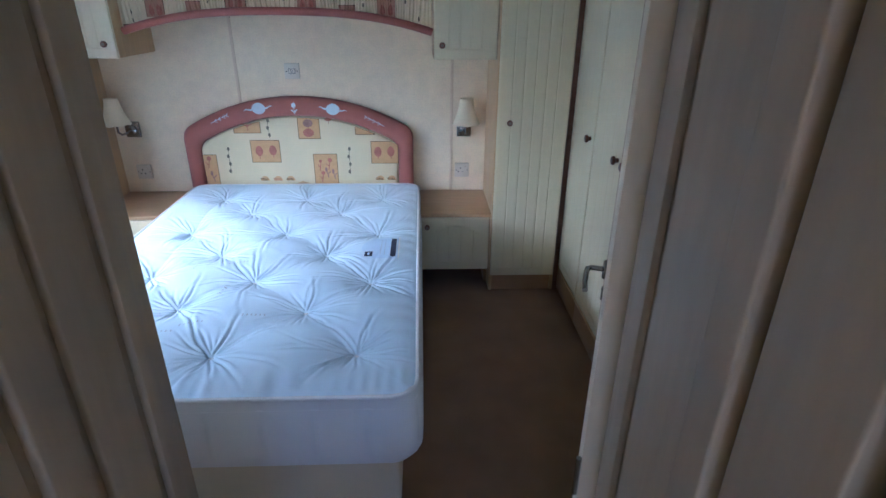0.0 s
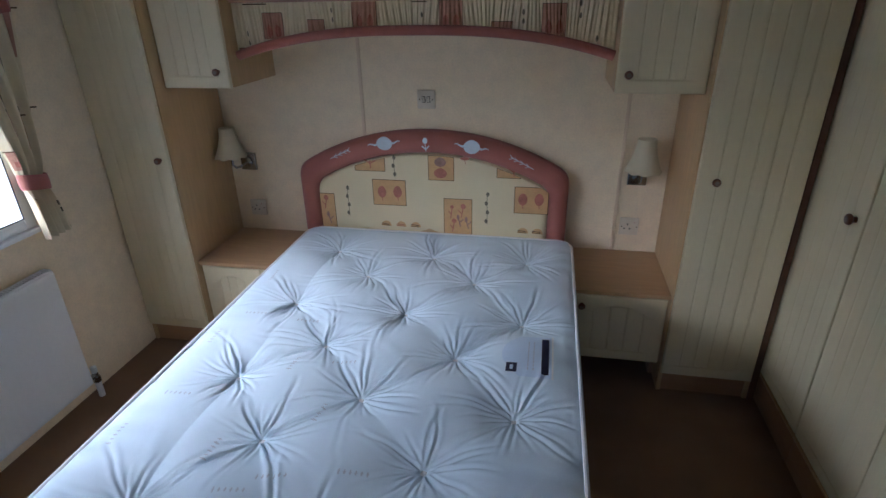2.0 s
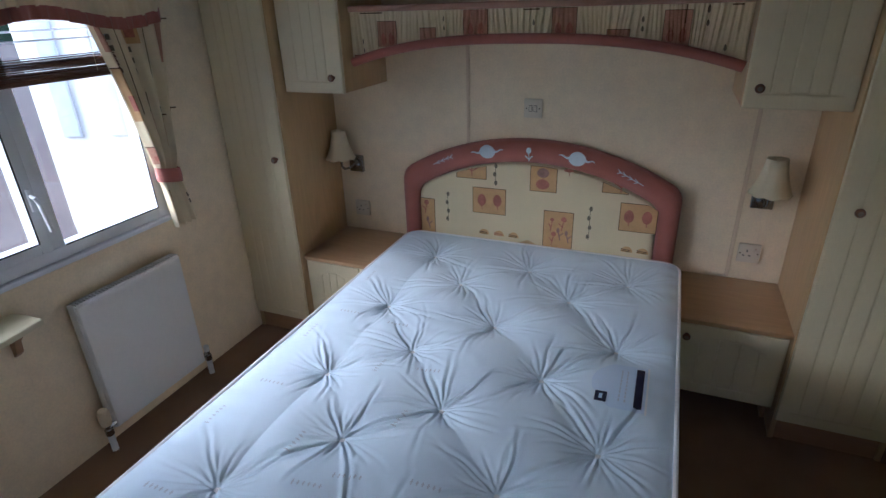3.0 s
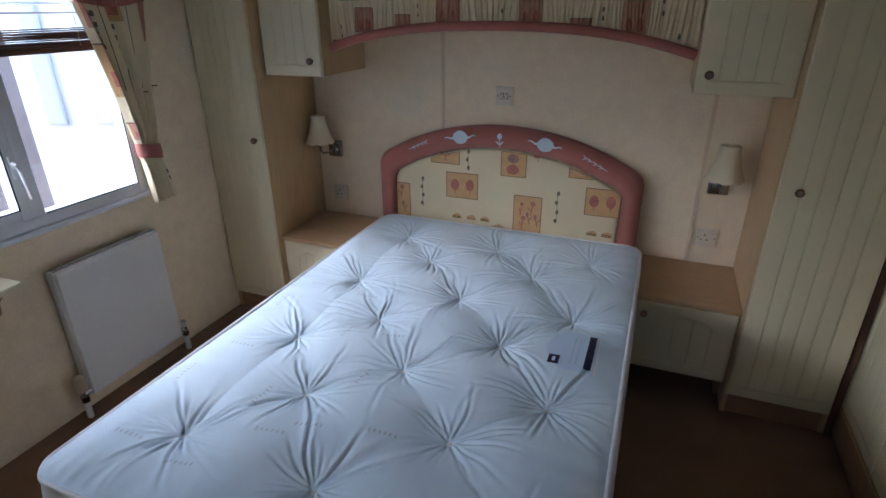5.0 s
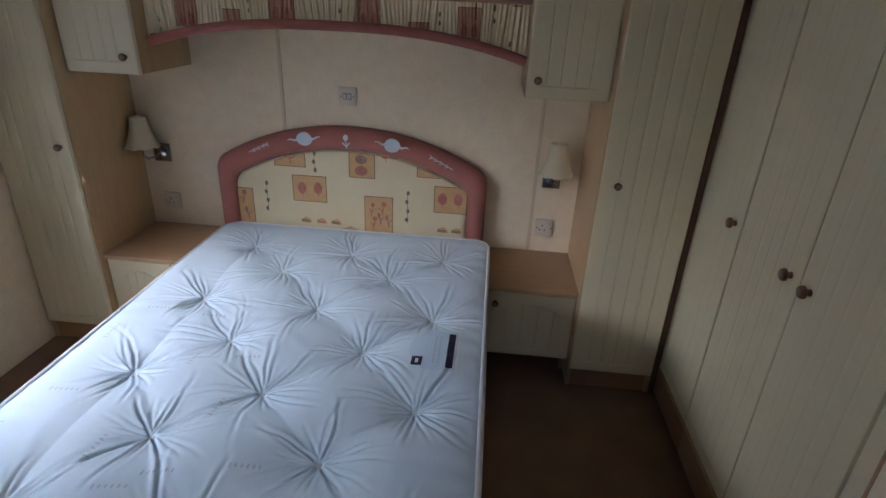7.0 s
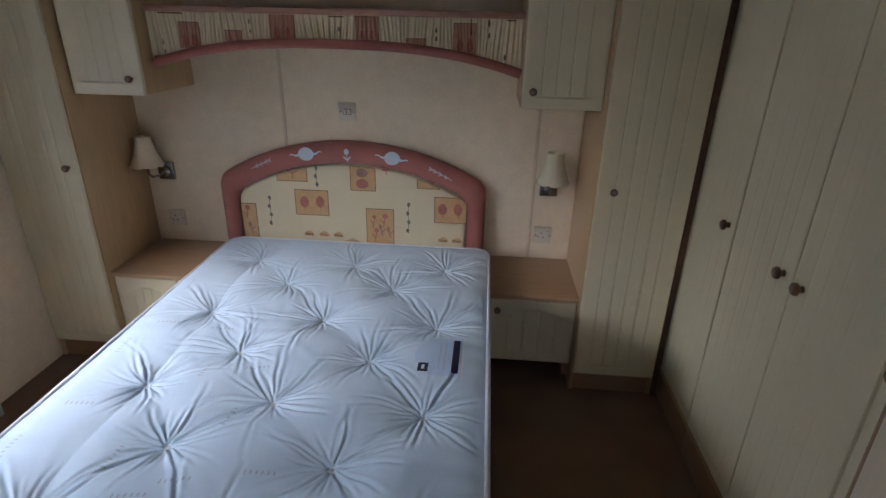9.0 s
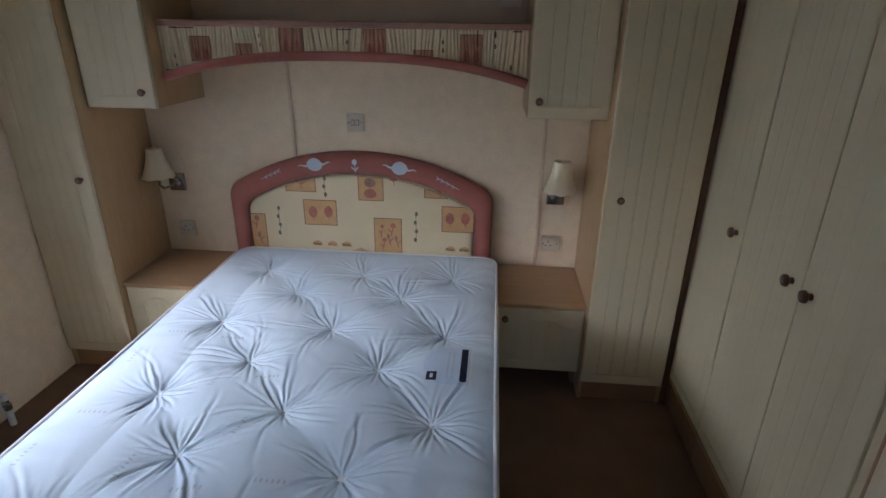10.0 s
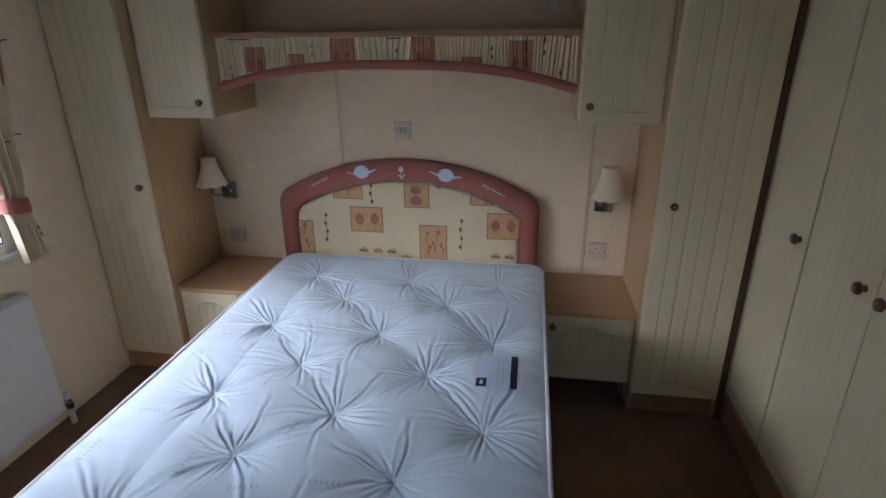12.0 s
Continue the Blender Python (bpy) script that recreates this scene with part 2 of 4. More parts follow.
def bedroom_door():
    L, H, th = 0.665, 1.90, 0.034
    door = tagged(thing("door_1", "cream foil door with chrome lever standing open into the room", "door", at=(D1 - 0.004, YS + 0.034, 0.012), turn=69.5), kind="structure")
    # local x runs from the hinges to the free edge, local y across the thickness
    part("door_leaf", boxes((0.0, L, -th / 2, th / 2, 0, H), bevel=0.002), DOORWOOD, door)
    part("edge_lipping", boxes((L, L + 0.012, -th / 2 - 0.001, th / 2 + 0.001, 0, H), bevel=0.004, segments=3), PLINTH, door, "beech edge lipping")
    for s in (1, -1):
        h = part("door_handle", lathe([(0.004, 0), (0.025, 0), (0.025, 0.006), (0.020, 0.009), (0.0, 0.009)], 24, None, pose(L - 0.055, s * th / 2, 0.90, -90 * s, 0, 0)), CHROME, door, "chrome lever handle on a round rose")
        y = s * (th / 2 + 0.008)
        part("lever", tube([(L - 0.055, y, 0.90), (L - 0.055, y + s * 0.030, 0.90), (L - 0.062, y + s * 0.038, 0.899), (L - 0.085, y + s * 0.040, 0.893), (L - 0.12, y + s * 0.039, 0.884), (L - 0.145, y + s * 0.036, 0.878)], 0.0070), CHROME, h)
        part("keyhole_plate", lathe([(0.004, 0), (0.018, 0), (0.018, 0.005), (0.0, 0.005)], 20, None, pose(L - 0.055, s * th / 2, 0.83, -90 * s, 0, 0)), CHROME, door)
    for z in (0.2, 0.76, 1.7):
        part("hinge", tube([(-0.004, th / 2 + 0.004, z), (-0.004, th / 2 + 0.004, z + 0.08)], 0.005), CHROME, door)
    return door


bedroom_door()

# ---- window ----


def window():
    w = tagged(thing("window_1", "white plastic double casement window in the side wall", "window"), kind="structure")
    xo, xi = XW - 0.055, XW + 0.012
    ym = 1.65
    f = 0.045
    fr = part("window_frame", boxes((xo, xi, W0, W0 + f, WZ0, WZ1), (xo, xi, W1 - f, W1, WZ0, WZ1), (xo, xi, W0 + f, W1 - f, WZ0, WZ0 + f), (xo, xi, W0 + f, W1 - f, WZ1 - f, WZ1), bevel=0.004), UPVC, w)
    part("mullion", boxes((xo, xi - 0.002, ym - 0.024, ym + 0.024, WZ0 + f, WZ1 - f), bevel=0.004), UPVC, w)
    part("window_sill", boxes((XW - 0.001, XW + 0.03, W0 - 0.02, W1 + 0.02, WZ0 - 0.02, WZ0 - 0.001), bevel=0.004, segments=3), UPVC, w)
    # opening sash on the near side of the mullion
    a, b, z0, z1, s = W0 + f, ym - 0.024, WZ0 + f, WZ1 - f, 0.04
    sash = part("sash", boxes((xo + 0.01, xi + 0.006, a, a + s, z0, z1), (xo + 0.01, xi + 0.006, b - s, b, z0, z1), (xo + 0.01, xi + 0.006, a + s, b - s, z0, z0 + s), (xo + 0.01, xi + 0.006, a + s, b - s, z1 - s, z1), bevel=0.005), UPVC, w)
    part("pane", boxes((xo + 0.03, xo + 0.036, a + s - 0.004, b - s + 0.004, z0 + s - 0.004, z1 - s + 0.004)), GLASS, sash, smooth=False).visible_shadow = False
    part("gasket", boxes((xi + 0.0055, xi + 0.008, b - s - 0.003, b - s + 0.002, z0 + s, z1 - s), (xi + 0.0055, xi + 0.008, a + s, b - s, z0 + s - 0.002, z0 + s + 0.003)), RUBBER, sash)
    hd = part("window_handle", boxes((xi + 0.006, xi + 0.018, b - 0.030, b - 0.012, 1.02, 1.10), bevel=0.004), UPVC, sash, "white cranked window handle")
    part("lever", tube([(xi + 0.016, b - 0.021, 1.075), (xi + 0.034, b - 0.021, 1.07), (xi + 0.040, b - 0.016, 1.04), (xi + 0.042, b - 0.010, 0.98), (xi + 0.040, b - 0.006, 0.945)], 0.007), UPVC, hd)
    part("pane", boxes((xo + 0.03, xo + 0.036, ym + 0.02, W1 - f + 0.004, z0 - 0.004, z1 + 0.004)), GLASS, w, smooth=False).visible_shadow = False
    part("gasket", boxes((xi - 0.001, xi + 0.001, ym + 0.024, W1 - f, z0 - 0.001, z0 + 0.004), (xi - 0.001, xi + 0.001, W1 - f - 0.004, W1 - f, z0, z1)), RUBBER, w)


window()

# ---- furniture doors ----


def routed_door(w, h, grooves, arch=False, line=True, th=0.018, deep=0.0019):
    """A foil-wrapped door with routed plank grooves: x 0..w, z 0..h, face at y=0 looking to -y."""
    xs = sorted(set(np.round(np.concatenate([np.linspace(0, w, 24), [0.002, 0.005, w - 0.005, w - 0.002]] + [[g - 0.004, g - 0.002, g, g + 0.002, g + 0.004] for g in grooves]), 5)))
    zs = sorted(set(np.round(np.concatenate([np.linspace(0, h, 160 if arch else 40), [0.002, 0.005, h - 0.005, h - 0.002], np.arange(0.03, 0.075, 0.002), np.arange(h - 0.08, h - 0.03, 0.004)]), 5)))
    X, Z = np.meshgrid(np.array(xs), np.array(zs))
    Y = np.zeros_like(X)
    e = np.minimum.reduce([X, w - X, Z, h - Z])
    Y += np.where(e < 0.005, 0.005 - np.sqrt(np.clip(0.005 ** 2 - (0.005 - e) ** 2, 0, None)), 0)
    g0, g1 = min(grooves) - 0.03, max(grooves) + 0.03
    mid, half = (g0 + g1) / 2, (g1 - g0) / 2
    top = h - 0.05 - (0.05 * np.clip(np.abs(X - mid) / half, 0, 1) ** 2 if arch else 0.0)
    inside = (Z > 0.05) & (Z < top)
    for g in grooves:
        Y += np.where(inside, deep * np.clip(1 - np.abs(X - g) / 0.0042, 0, 1), 0)
    if line:
        on = (X > g0) & (X < g1)
        Y += np.where(on, 0.003 * np.clip(1 - np.abs(Z - 0.048) / 0.005, 0, 1), 0)
        if arch:
            Y += np.where(on, 0.003 * np.clip(1 - np.abs(Z - top) / 0.006, 0, 1), 0)
    r, c = X.shape
    bm = bmesh.new()
    v = [[bm.verts.new((X[i, j], Y[i, j], Z[i, j])) for j in range(c)] for i in range(r)]
    for i in range(r - 1):
        for j in range(c - 1):
            bm.faces.new((v[i][j], v[i][j + 1], v[i + 1][j + 1], v[i + 1][j]))
    rim = [v[0][j] for j in range(c)] + [v[i][c - 1] for i in range(1, r)] + [v[r - 1][j] for j in range(c - 2, -1, -1)] + [v[i][0] for i in range(r - 2, 0, -1)]
    back = [bm.verts.new((p.co.x, th, p.co.z)) for p in rim]
    for k in range(len(rim)):
        n = (k + 1) % len(rim)
        bm.faces.new((rim[k], back[k], back[n], rim[n]))
    bm.faces.new(back)
    return bm


def knob(parent, x, y, z, turn=0, r=0.0148):
    """A turned bronze knob with a pale inlay, pointing to -y before its turn."""
    m = pose(x, y, z, 0, 0, turn) @ pose(0, 0, 0, 90, 0, 0)
    k = part("knob", lathe([(r * 0.55, 0), (r * 0.5, 0.008), (r * 0.62, 0.012), (r, 0.017), (r, 0.023), (r * 0.85, 0.027), (r * 0.6, 0.028)], 20, None, m), BRONZE, parent, "antique bronze knob")
    part("inlay", lathe([(r * 0.55, 0.0281), (r * 0.5, 0.0295), (r * 0.2, 0.030)], 16, None, m), KNOB_MID, k)
    return k


def evenly(w, n, margin=0.065):
    return [margin + (w - 2 * margin) * k / (n - 1) for k in range(n)]


def tall_cupboard(name, label, x0, x1, knob_x):
    y, w, z0 = 2.55, x1 - x0, 0.10
    t = thing(name, label, "cupboard", "tall cupboards flanking the bed", (x0, 0, 0))
    s = 0.018
    for a, b in ((0, s), (w - s, w)):
        part("side_panel", boxes((a, b, y + 0.002, 2.998, 0.0, ZC), bevel=0.0012), BEECH, t, "beech-effect side panel")
    part("back_panel", boxes((s, w - s, 2.985, 2.998, 0.1, ZC)), BEECH, t)
    part("plinth", boxes((s + 0.001, w - s - 0.001, y + 0.012, y + 0.03, 0, 0.099)), PLINTH, t, "brown laminate plinth")
    d = part("cupboard_door", routed_door(w - 0.012, ZC - z0 - 0.012, evenly(w - 0.012, 5, 0.07)), CREAM, t, "cream tongue-and-groove effect door")
    d.location = (0.006, y - 0.018, z0 + 0.004)
    knob(d, knob_x - x0 - 0.006, 0, 0.982 - z0 - 0.004)
    return t


tall_cupboard("tall_cupboard", "tall cream cupboard with beech side beside the window wall", XW + 0.004, -1.078, -1.120)
tall_cupboard("tall_cupboard", "tall cream cupboard with beech side beside the wardrobes", 1.090, 1.466, 1.157)
structure("trim", boxes((1.467, 1.490, 2.545, 2.60, 0, ZC)), DARK, "dark brown corner filler strip")


def bedside(name, label, x0, x1, doors, group="bedside cabinets"):
    y, zt = 2.57, 0.472
    t = thing(name, label, "bedside cabinet", group, (x0, 0, 0))
    w = x1 - x0
    part("carcass", boxes((0.0, w, y + 0.022, 2.995, 0.125, 0.143), (0, 0.016, y + 0.022, 2.995, 0.143, zt - 0.02), (w - 0.016, w, y + 0.022, 2.995, 0.143, zt - 0.02), (0.016, w - 0.016, 2.98, 2.995, 0.143, zt - 0.02)), BEECH, t)
    part("leg_panel", boxes((w - 0.016, w, y + 0.10, 2.99, 0, 0.1249) if x0 > 0 else (0, 0.016, y + 0.10, 2.99, 0, 0.1249)), PLINTH, t)
    part("top", boxes((-0.002, w + 0.002, y - 0.004, 2.999, zt - 0.02, zt), bevel=0.004, segments=3), BEECH_TOP, t, "beech-effect top")
    for a, b, kx in doors:
        dw = b - a - 0.006
        d = part("cupboard_door", routed_door(dw, zt - 0.024 - 0.127, evenly(dw, 4, 0.085) if dw > 0.3 else evenly(dw, 3, min(0.07, dw * 0.3)), arch=True, deep=0.0032), CREAM, t, "cream arched-panel door")
        d.location = (a - x0 + 0.003, y + 0.002, 0.127)
        if kx is not None:
            knob(d, kx - a - 0.003, 0, 0.398 - 0.127)
    return t


bedside("bedside_cabinet", "low cream bedside cabinet with beech top below a wall lamp", 0.695, 1.089, [(0.70, 1.086, 0.734)])
bedside("bedside_cabinet", "low cream bedside cabinet with beech top near the window", -1.077, -0.645, [(-1.07, -0.764, None), (-0.762, -0.645, -0.685)])


def wall_cabinet(label, x0, x1, kx):
    y, z0 = 2.615, 1.28
    t = thing("wall_cabinet", label, "wall cabinet", "wall cabinets above the bed", (x0, 0, 0))
    w = x1 - x0
    part("carcass", boxes((0, 0.016, y + 0.002, 2.998, z0 + 0.002, ZC), (w - 0.016, w, y + 0.002, 2.998, z0 + 0.002, ZC), (0.016, w - 0.016, y + 0.002, 2.998, z0 + 0.002, z0 + 0.018), (0.016, w - 0.016, 2.985, 2.998, z0 + 0.018, ZC)), BEECH, t, "beech-effect carcass")
    d = part("cupboard_door", routed_door(w - 0.004, ZC - z0 - 0.01, evenly(w - 0.004, 4, 0.075)), CREAM, t, "cream tongue-and-groove effect door")
    d.location = (0.002, y - 0.018, z0)
    knob(d, kx - x0, 0, 1.347 - z0)


wall_cabinet("cream wall cabinet with beech underside over the bedside top", -1.065, -0.757, -0.805)
wall_cabinet("cream wall cabinet with beech underside beside the tall cupboard", 0.772, 1.088, 0.812)

# ---- fitted wardrobe along the east side ----


def wardrobe(label, y0, y1, doors):
    x = 1.514
    t = thing("wardrobe", label, "wardrobe", "fitted wardrobes", (x, 0, 0))
    part("carcass", boxes((0.003, XE - x - 0.002, y0, y0 + 0.016, 0, ZC), (0.003, XE - x - 0.002, y1 - 0.016, y1, 0, ZC), (XE - x - 0.014, XE - x - 0.002, y0 + 0.016, y1 - 0.016, 0.0, ZC)), BEECH, t)
    part("plinth", boxes((-0.016, 0.002, y0 + 0.001, y1 - 0.001, 0, 0.128), bevel=0.002), PLINTH, t, "tan laminate plinth")
    part("plinth_cap", boxes((-0.022, 0.002, y0 + 0.001, y1 - 0.001, 0.1285, 0.137), bevel=0.003), BEECH, t)
    for a, b, k in doors:
        w = b - a - 0.002
        d = part("wardrobe_door", routed_door(w, ZC - 0.15, evenly(w, 5, 0.07), deep=0.0010), CREAM, t, "cream tongue-and-groove effect door")
        d.matrix_basis = pose(-0.018, b - 0.001, 0.142, 0, 0, -90)
        knob(d, b - k, 0, 0.966 - 0.142, 0, 0.018)


wardrobe("tall cream fitted single wardrobe beside the corner cupboard", 2.192, 2.60, [(2.196, 2.585, 2.245)])
wardrobe("tall cream fitted double wardrobe facing the bed", 1.43, 2.191, [(1.8125, 2.190, 1.862), (1.433, 1.8115, 1.762)])
wardrobe("tall cream fitted single wardrobe behind the open door", 1.06, 1.429, [(1.062, 1.427, 1.38)])
structure("wall_wardrobe_end", boxes((1.514, XE, YS, 1.055, 0, ZC)), VINYL, "plain boxed end beside the wardrobes")

# ---- shelf and gathered valance above the bed ----
SX0, SX1 = -0.756, 0.771


def overhead_shelf():
    t = thing("shelf", "dusty-pink edged shelf spanning the two wall cabinets", "shelf")
    part("board", boxes((SX0, SX1, 2.70, 2.997, 1.606, 1.622), bevel=0.001), BEECH, t)
    bm = boxes((SX0, SX1, 2.682, 2.70, 1.602, 1.627), bevel=0.006, segments=3)
    part("front_edge", bm, mat("pink_brown_edging", (0.42, 0.24, 0.17), 0.5, vary=0.06, bump=0.03), t, "rounded pinkish-brown front edge")
    # recess shade is put into the colour of this panel
    part("back_panel", boxes((SX0, SX1, 2.9935, 2.998, 1.6225, ZC)), VINYL_SHADED, t)


overhead_shelf()


def valance_bottom(x):
    u = (x - (SX0 + SX1) / 2) / ((SX1 - SX0) / 2)
    return 1.507 - 0.095 * np.abs(u) ** 2.6


def pleat(x, k=0.0):
    """Depth of the gathered folds along the width."""
    return 0.0028 * np.sin(430 * x + 5 * np.sin(13 * x + k)) + 0.003 * np.sin(205 * x + 3 * np.sin(17 * x)) + 0.003 * np.sin(96 * x + 3 * np.sin(7 * x))


def gathered_valance():
    t = thing("valance", "gathered cream leaf-print valance with padded pink arched edge", "valance")
    u = np.linspace(SX0 + 0.003, SX1 - 0.003, 1300)
    v = np.linspace(0, 1, 10)
    Xg, V = np.meshgrid(u, v)
    Zb = valance_bottom(Xg)
    front = 2.692
    lean = 0.012 * np.sin(21 * Xg) * V
    Y = front + pleat(Xg + lean) * (0.75 + 0.35 * np.sin(math.pi * V)) + 0.004
    Z = 1.6015 - V * (1.6015 - Zb)
    grid_mesh("gathered_fabric", Xg, Y, Z, CLOTH_GATHER, t)

    def on_cloth(name, x0, x1, z0, z1, material, off, leaf=False):
        xa = np.linspace(x0, x1, max(4, int((x1 - x0) / 0.0018)))
        A, B = np.meshgrid(xa, np.linspace(0, 1, 6))
        if leaf:
            A = (x0 + x1) / 2 + (A - (x0 + x1) / 2) * np.sqrt(np.clip(1 - (2 * B - 1) ** 2, 0, 1)) * (0.55 + 0.45 * B)
        zt = np.minimum(z1, 1.600)
        zb = np.maximum(z0, valance_bottom(A))
        zz = zt + (zb - zt) * B
        vv = (1.6015 - zz) / (1.6015 - valance_bottom(A))
        yy = front + pleat(A + 0.012 * np.sin(21 * A) * vv) * (0.75 + 0.35 * np.sin(math.pi * vv)) + 0.004 - off
        grid_mesh(name, A, yy, zz, material, t)

    for x0, x1, z0, z1, c in ((-0.623, -0.54, 1.465, 1.563, TERRA), (-0.431, -0.362, 1.48, 1.536, TERRA), (-0.239, -0.145, 1.49, 1.61, TERRA), (0.108, 0.196, 1.49, 1.598, TERRA), (0.309, 0.385, 1.49, 1.522, TERRA), (0.497, 0.583, 1.46, 1.582, TERRA), (-0.745, -0.715, 1.39, 1.43, RUST)):
        on_cloth("print_border", x0 - 0.002, x1 + 0.002, z0, z1 + 0.002, INK, 0.0012)
        on_cloth("print", x0, x1, z0, z1, c, 0.0024)
        if x1 - x0 > 0.05 and z1 - z0 > 0.06:
            for q in (0.28, 0.75):
                xm, zm = x0 + q * (x1 - x0), (z0 + z1) / 2 - 0.012
                on_cloth("leaf_print", xm - 0.016, xm + 0.016, zm - 0.035, zm + 0.02, RUST, 0.0036, True)
    for x, z0, z1 in ((-0.696, 1.475, 1.5), (-0.694, 1.44, 1.462), (-0.324, 1.56, 1.582), (-0.322, 1.526, 1.548), (0.04, 1.54, 1.562), (0.427, 1.545, 1.566), (0.428, 1.514, 1.535), (0.633, 1.57, 1.61), (0.635, 1.53, 1.552), (0.70, 1.45, 1.475)):
        on_cloth("leaf_print", x - 0.006, x + 0.006, z0, z1, SAGE, 0.0024, True)
    for x0, x1 in ((-0.70, -0.60), (0.0, 0.06), (0.70, 0.735)):
        on_cloth("ink_shade_line", x0, x1, 1.594, 1.5985, INK, 0.0024)
    on_cloth("ink_shade_line", 0.562, 0.566, 1.54, 1.6, INK, 0.0030)
    on_cloth("ink_shade_line", -0.142, -0.139, 1.50, 1.6, INK, 0.0030)
    # padded edge
    xs = np.linspace(SX0 + 0.004, SX1 - 0.004, 60)
    part("padded_edge", tube([(x, 2.688, float(valance_bottom(x)) - 0.012) for x in xs], 0.019, 16), PINK, t, "padded dusky-pink fabric edge")


gathered_valance()

# ---- headboard ----


def arch_path(half, side, top, n=56, foot=0.30, corner=0.05):
    """From the left foot up, over the arch, down to the right foot."""
    sag = top - side
    R = (half ** 2 + sag ** 2) / (2 * sag)
    pts = [(-half, foot + (side - corner - foot) * k / 8) for k in range(9)]
    a1 = math.asin((half - corner * 0.8) / R)
    p0, p1 = Vector((-half, side - corner)), Vector((-R * math.sin(a1), top - R + R * math.cos(a1)))
    c = Vector((-half, side - 0.004))
    for k in range(1, 8):
        s = k / 8
        q = p0 * (1 - s) ** 2 + c * 2 * s * (1 - s) + p1 * s * s
        pts.append((q.x, q.y))
    for k in range(n + 1):
        a = -a1 + 2 * a1 * k / n
        pts.append((R * math.sin(a), top - R + R * math.cos(a)))
    left = pts[:16]
    pts += [(-x, z) for x, z in reversed(left)]
    return pts


HX = -0.010


def headboard():
    t = thing("headboard", "arched headboard with padded pink surround and leaf-print panel", "headboard", at=(HX, 0, 0))
    outer, inner = arch_path(0.668, 0.852, 1.045), arch_path(0.577, 0.772, 0.935)
    bm = bmesh.new()
    rings = []
    prof = [(0.0, 0.055), (0.0, 0.030), (0.06, 0.012), (0.2, 0.0), (0.5, -0.008), (0.8, 0.0), (0.94, 0.014), (1.0, 0.034), (1.0, 0.055)]
    for (xo, zo), (xi, zi) in zip(outer, inner):
        rings.append([bm.verts.new((xo + (xi - xo) * s, 2.935 + d, zo + (zi - zo) * s)) for s, d in prof])
    for a, b in zip(rings, rings[1:]):
        for k in range(len(prof) - 1):
            bm.faces.new((a[k], a[k + 1], b[k + 1], b[k]))
    bm.faces.new(rings[0])
    bm.faces.new(rings[-1][::-1])
    part("padded_surround", bm, PINK, t, "padded dusky-pink fabric surround")
    # quilted panel: a soft sheet inside the surround
    bm = bmesh.new()
    rows = []
    for s, d in ((1.0, 0.02), (0.992, 0.008), (0.98, 0.0022), (0.955, 0.0006), (0.6, 0.0004), (0.3, 0.0003), (0.0, 0.0002)):
        rows.append([bm.verts.new((x * s, 2.947 + d, 0.55 + (z - 0.55) * s)) for x, z in inner])
    for a, b in zip(rows, rows[1:]):
        for k in range(len(inner) - 1):
            bm.faces.new((a[k], a[k + 1], b[k + 1], b[k]))
    panel = part("padded_panel", bm, CLOTH, t, "cream fabric panel with leaf squares")
    part("backing", boxes((-0.66, 0.66, 2.972, 2.996, 0.30, 0.84)), BEECH, t)

    def flat(name, polys, material, y, parent):
        b = bmesh.new()
        for poly in polys:
            b.faces.new([b.verts.new((x - HX, y, z)) for x, z in poly])
        for f in b.faces:
            f.normal_update()
        ob = part(name, b, material, parent, smooth=False)
        return ob

    def arch_top(x):
        sag = 0.935 - 0.772
        R = (0.577 ** 2 + sag ** 2) / (2 * sag)
        return 0.935 - R + math.sqrt(R * R - (x - HX) ** 2) - 0.006

    def rect(x0, x1, z0, z1):
        n = 8
        return [(x0, z0), (x1, z0)] + [(x1 + (x0 - x1) * k / n, min(z1, arch_top(x1 + (x0 - x1) * k / n))) for k in range(n + 1)]

    def leaf(cx, cz, w, h, n=18, tip=1.6):
        out = []
        for k in range(n):
            a = 2 * math.pi * k / n
            r = 1 - 0.18 * abs(math.sin(a)) ** tip if math.sin(a) > 0 else 1
            out.append((cx + w / 2 * math.cos(a) * (r if math.sin(a) > 0 else 1), cz + h / 2 * math.sin(a)))
        return out

    def wisp(p, q, w, bend):
        """A tapering curved stroke."""
        p, q = Vector(p), Vector(q)
        d = q - p
        s = Vector((-d.y, d.x)).normalized()
        mid = [p + d * k / 8 + s * bend * math.sin(2 * math.pi * k / 8) for k in range(9)]
        left = [m + s * w / 2 * (1 - 0.7 * k / 8) for k, m in enumerate(mid)]
        right = [m - s * w / 2 * (1 - 0.7 * k / 8) for k, m in enumerate(mid)]
        return [tuple(v) for v in left + right[::-1]]

    def stroke(p, q, w):
        d = (Vector(q) - Vector(p)).normalized()
        s = Vector((-d.y, d.x)) * w / 2
        return [tuple(Vector(p) + s), tuple(Vector(p) - s), tuple(Vector(q) - s), tuple(Vector(q) + s)]

    Y0, Y1, Y2 = 2.9463, 2.9457, 2.9451
    squares = [(-0.377, -0.227, 0.842, 0.95), (-0.293, -0.128, 0.668, 0.796), (-0.007, 0.114, 0.808, 0.95), (0.066, 0.202, 0.50, 0.713), (0.323, 0.432, 0.832, 0.95), (0.41, 0.566, 0.659, 0.788), (-0.580, -0.505, 0.50, 0.711)]
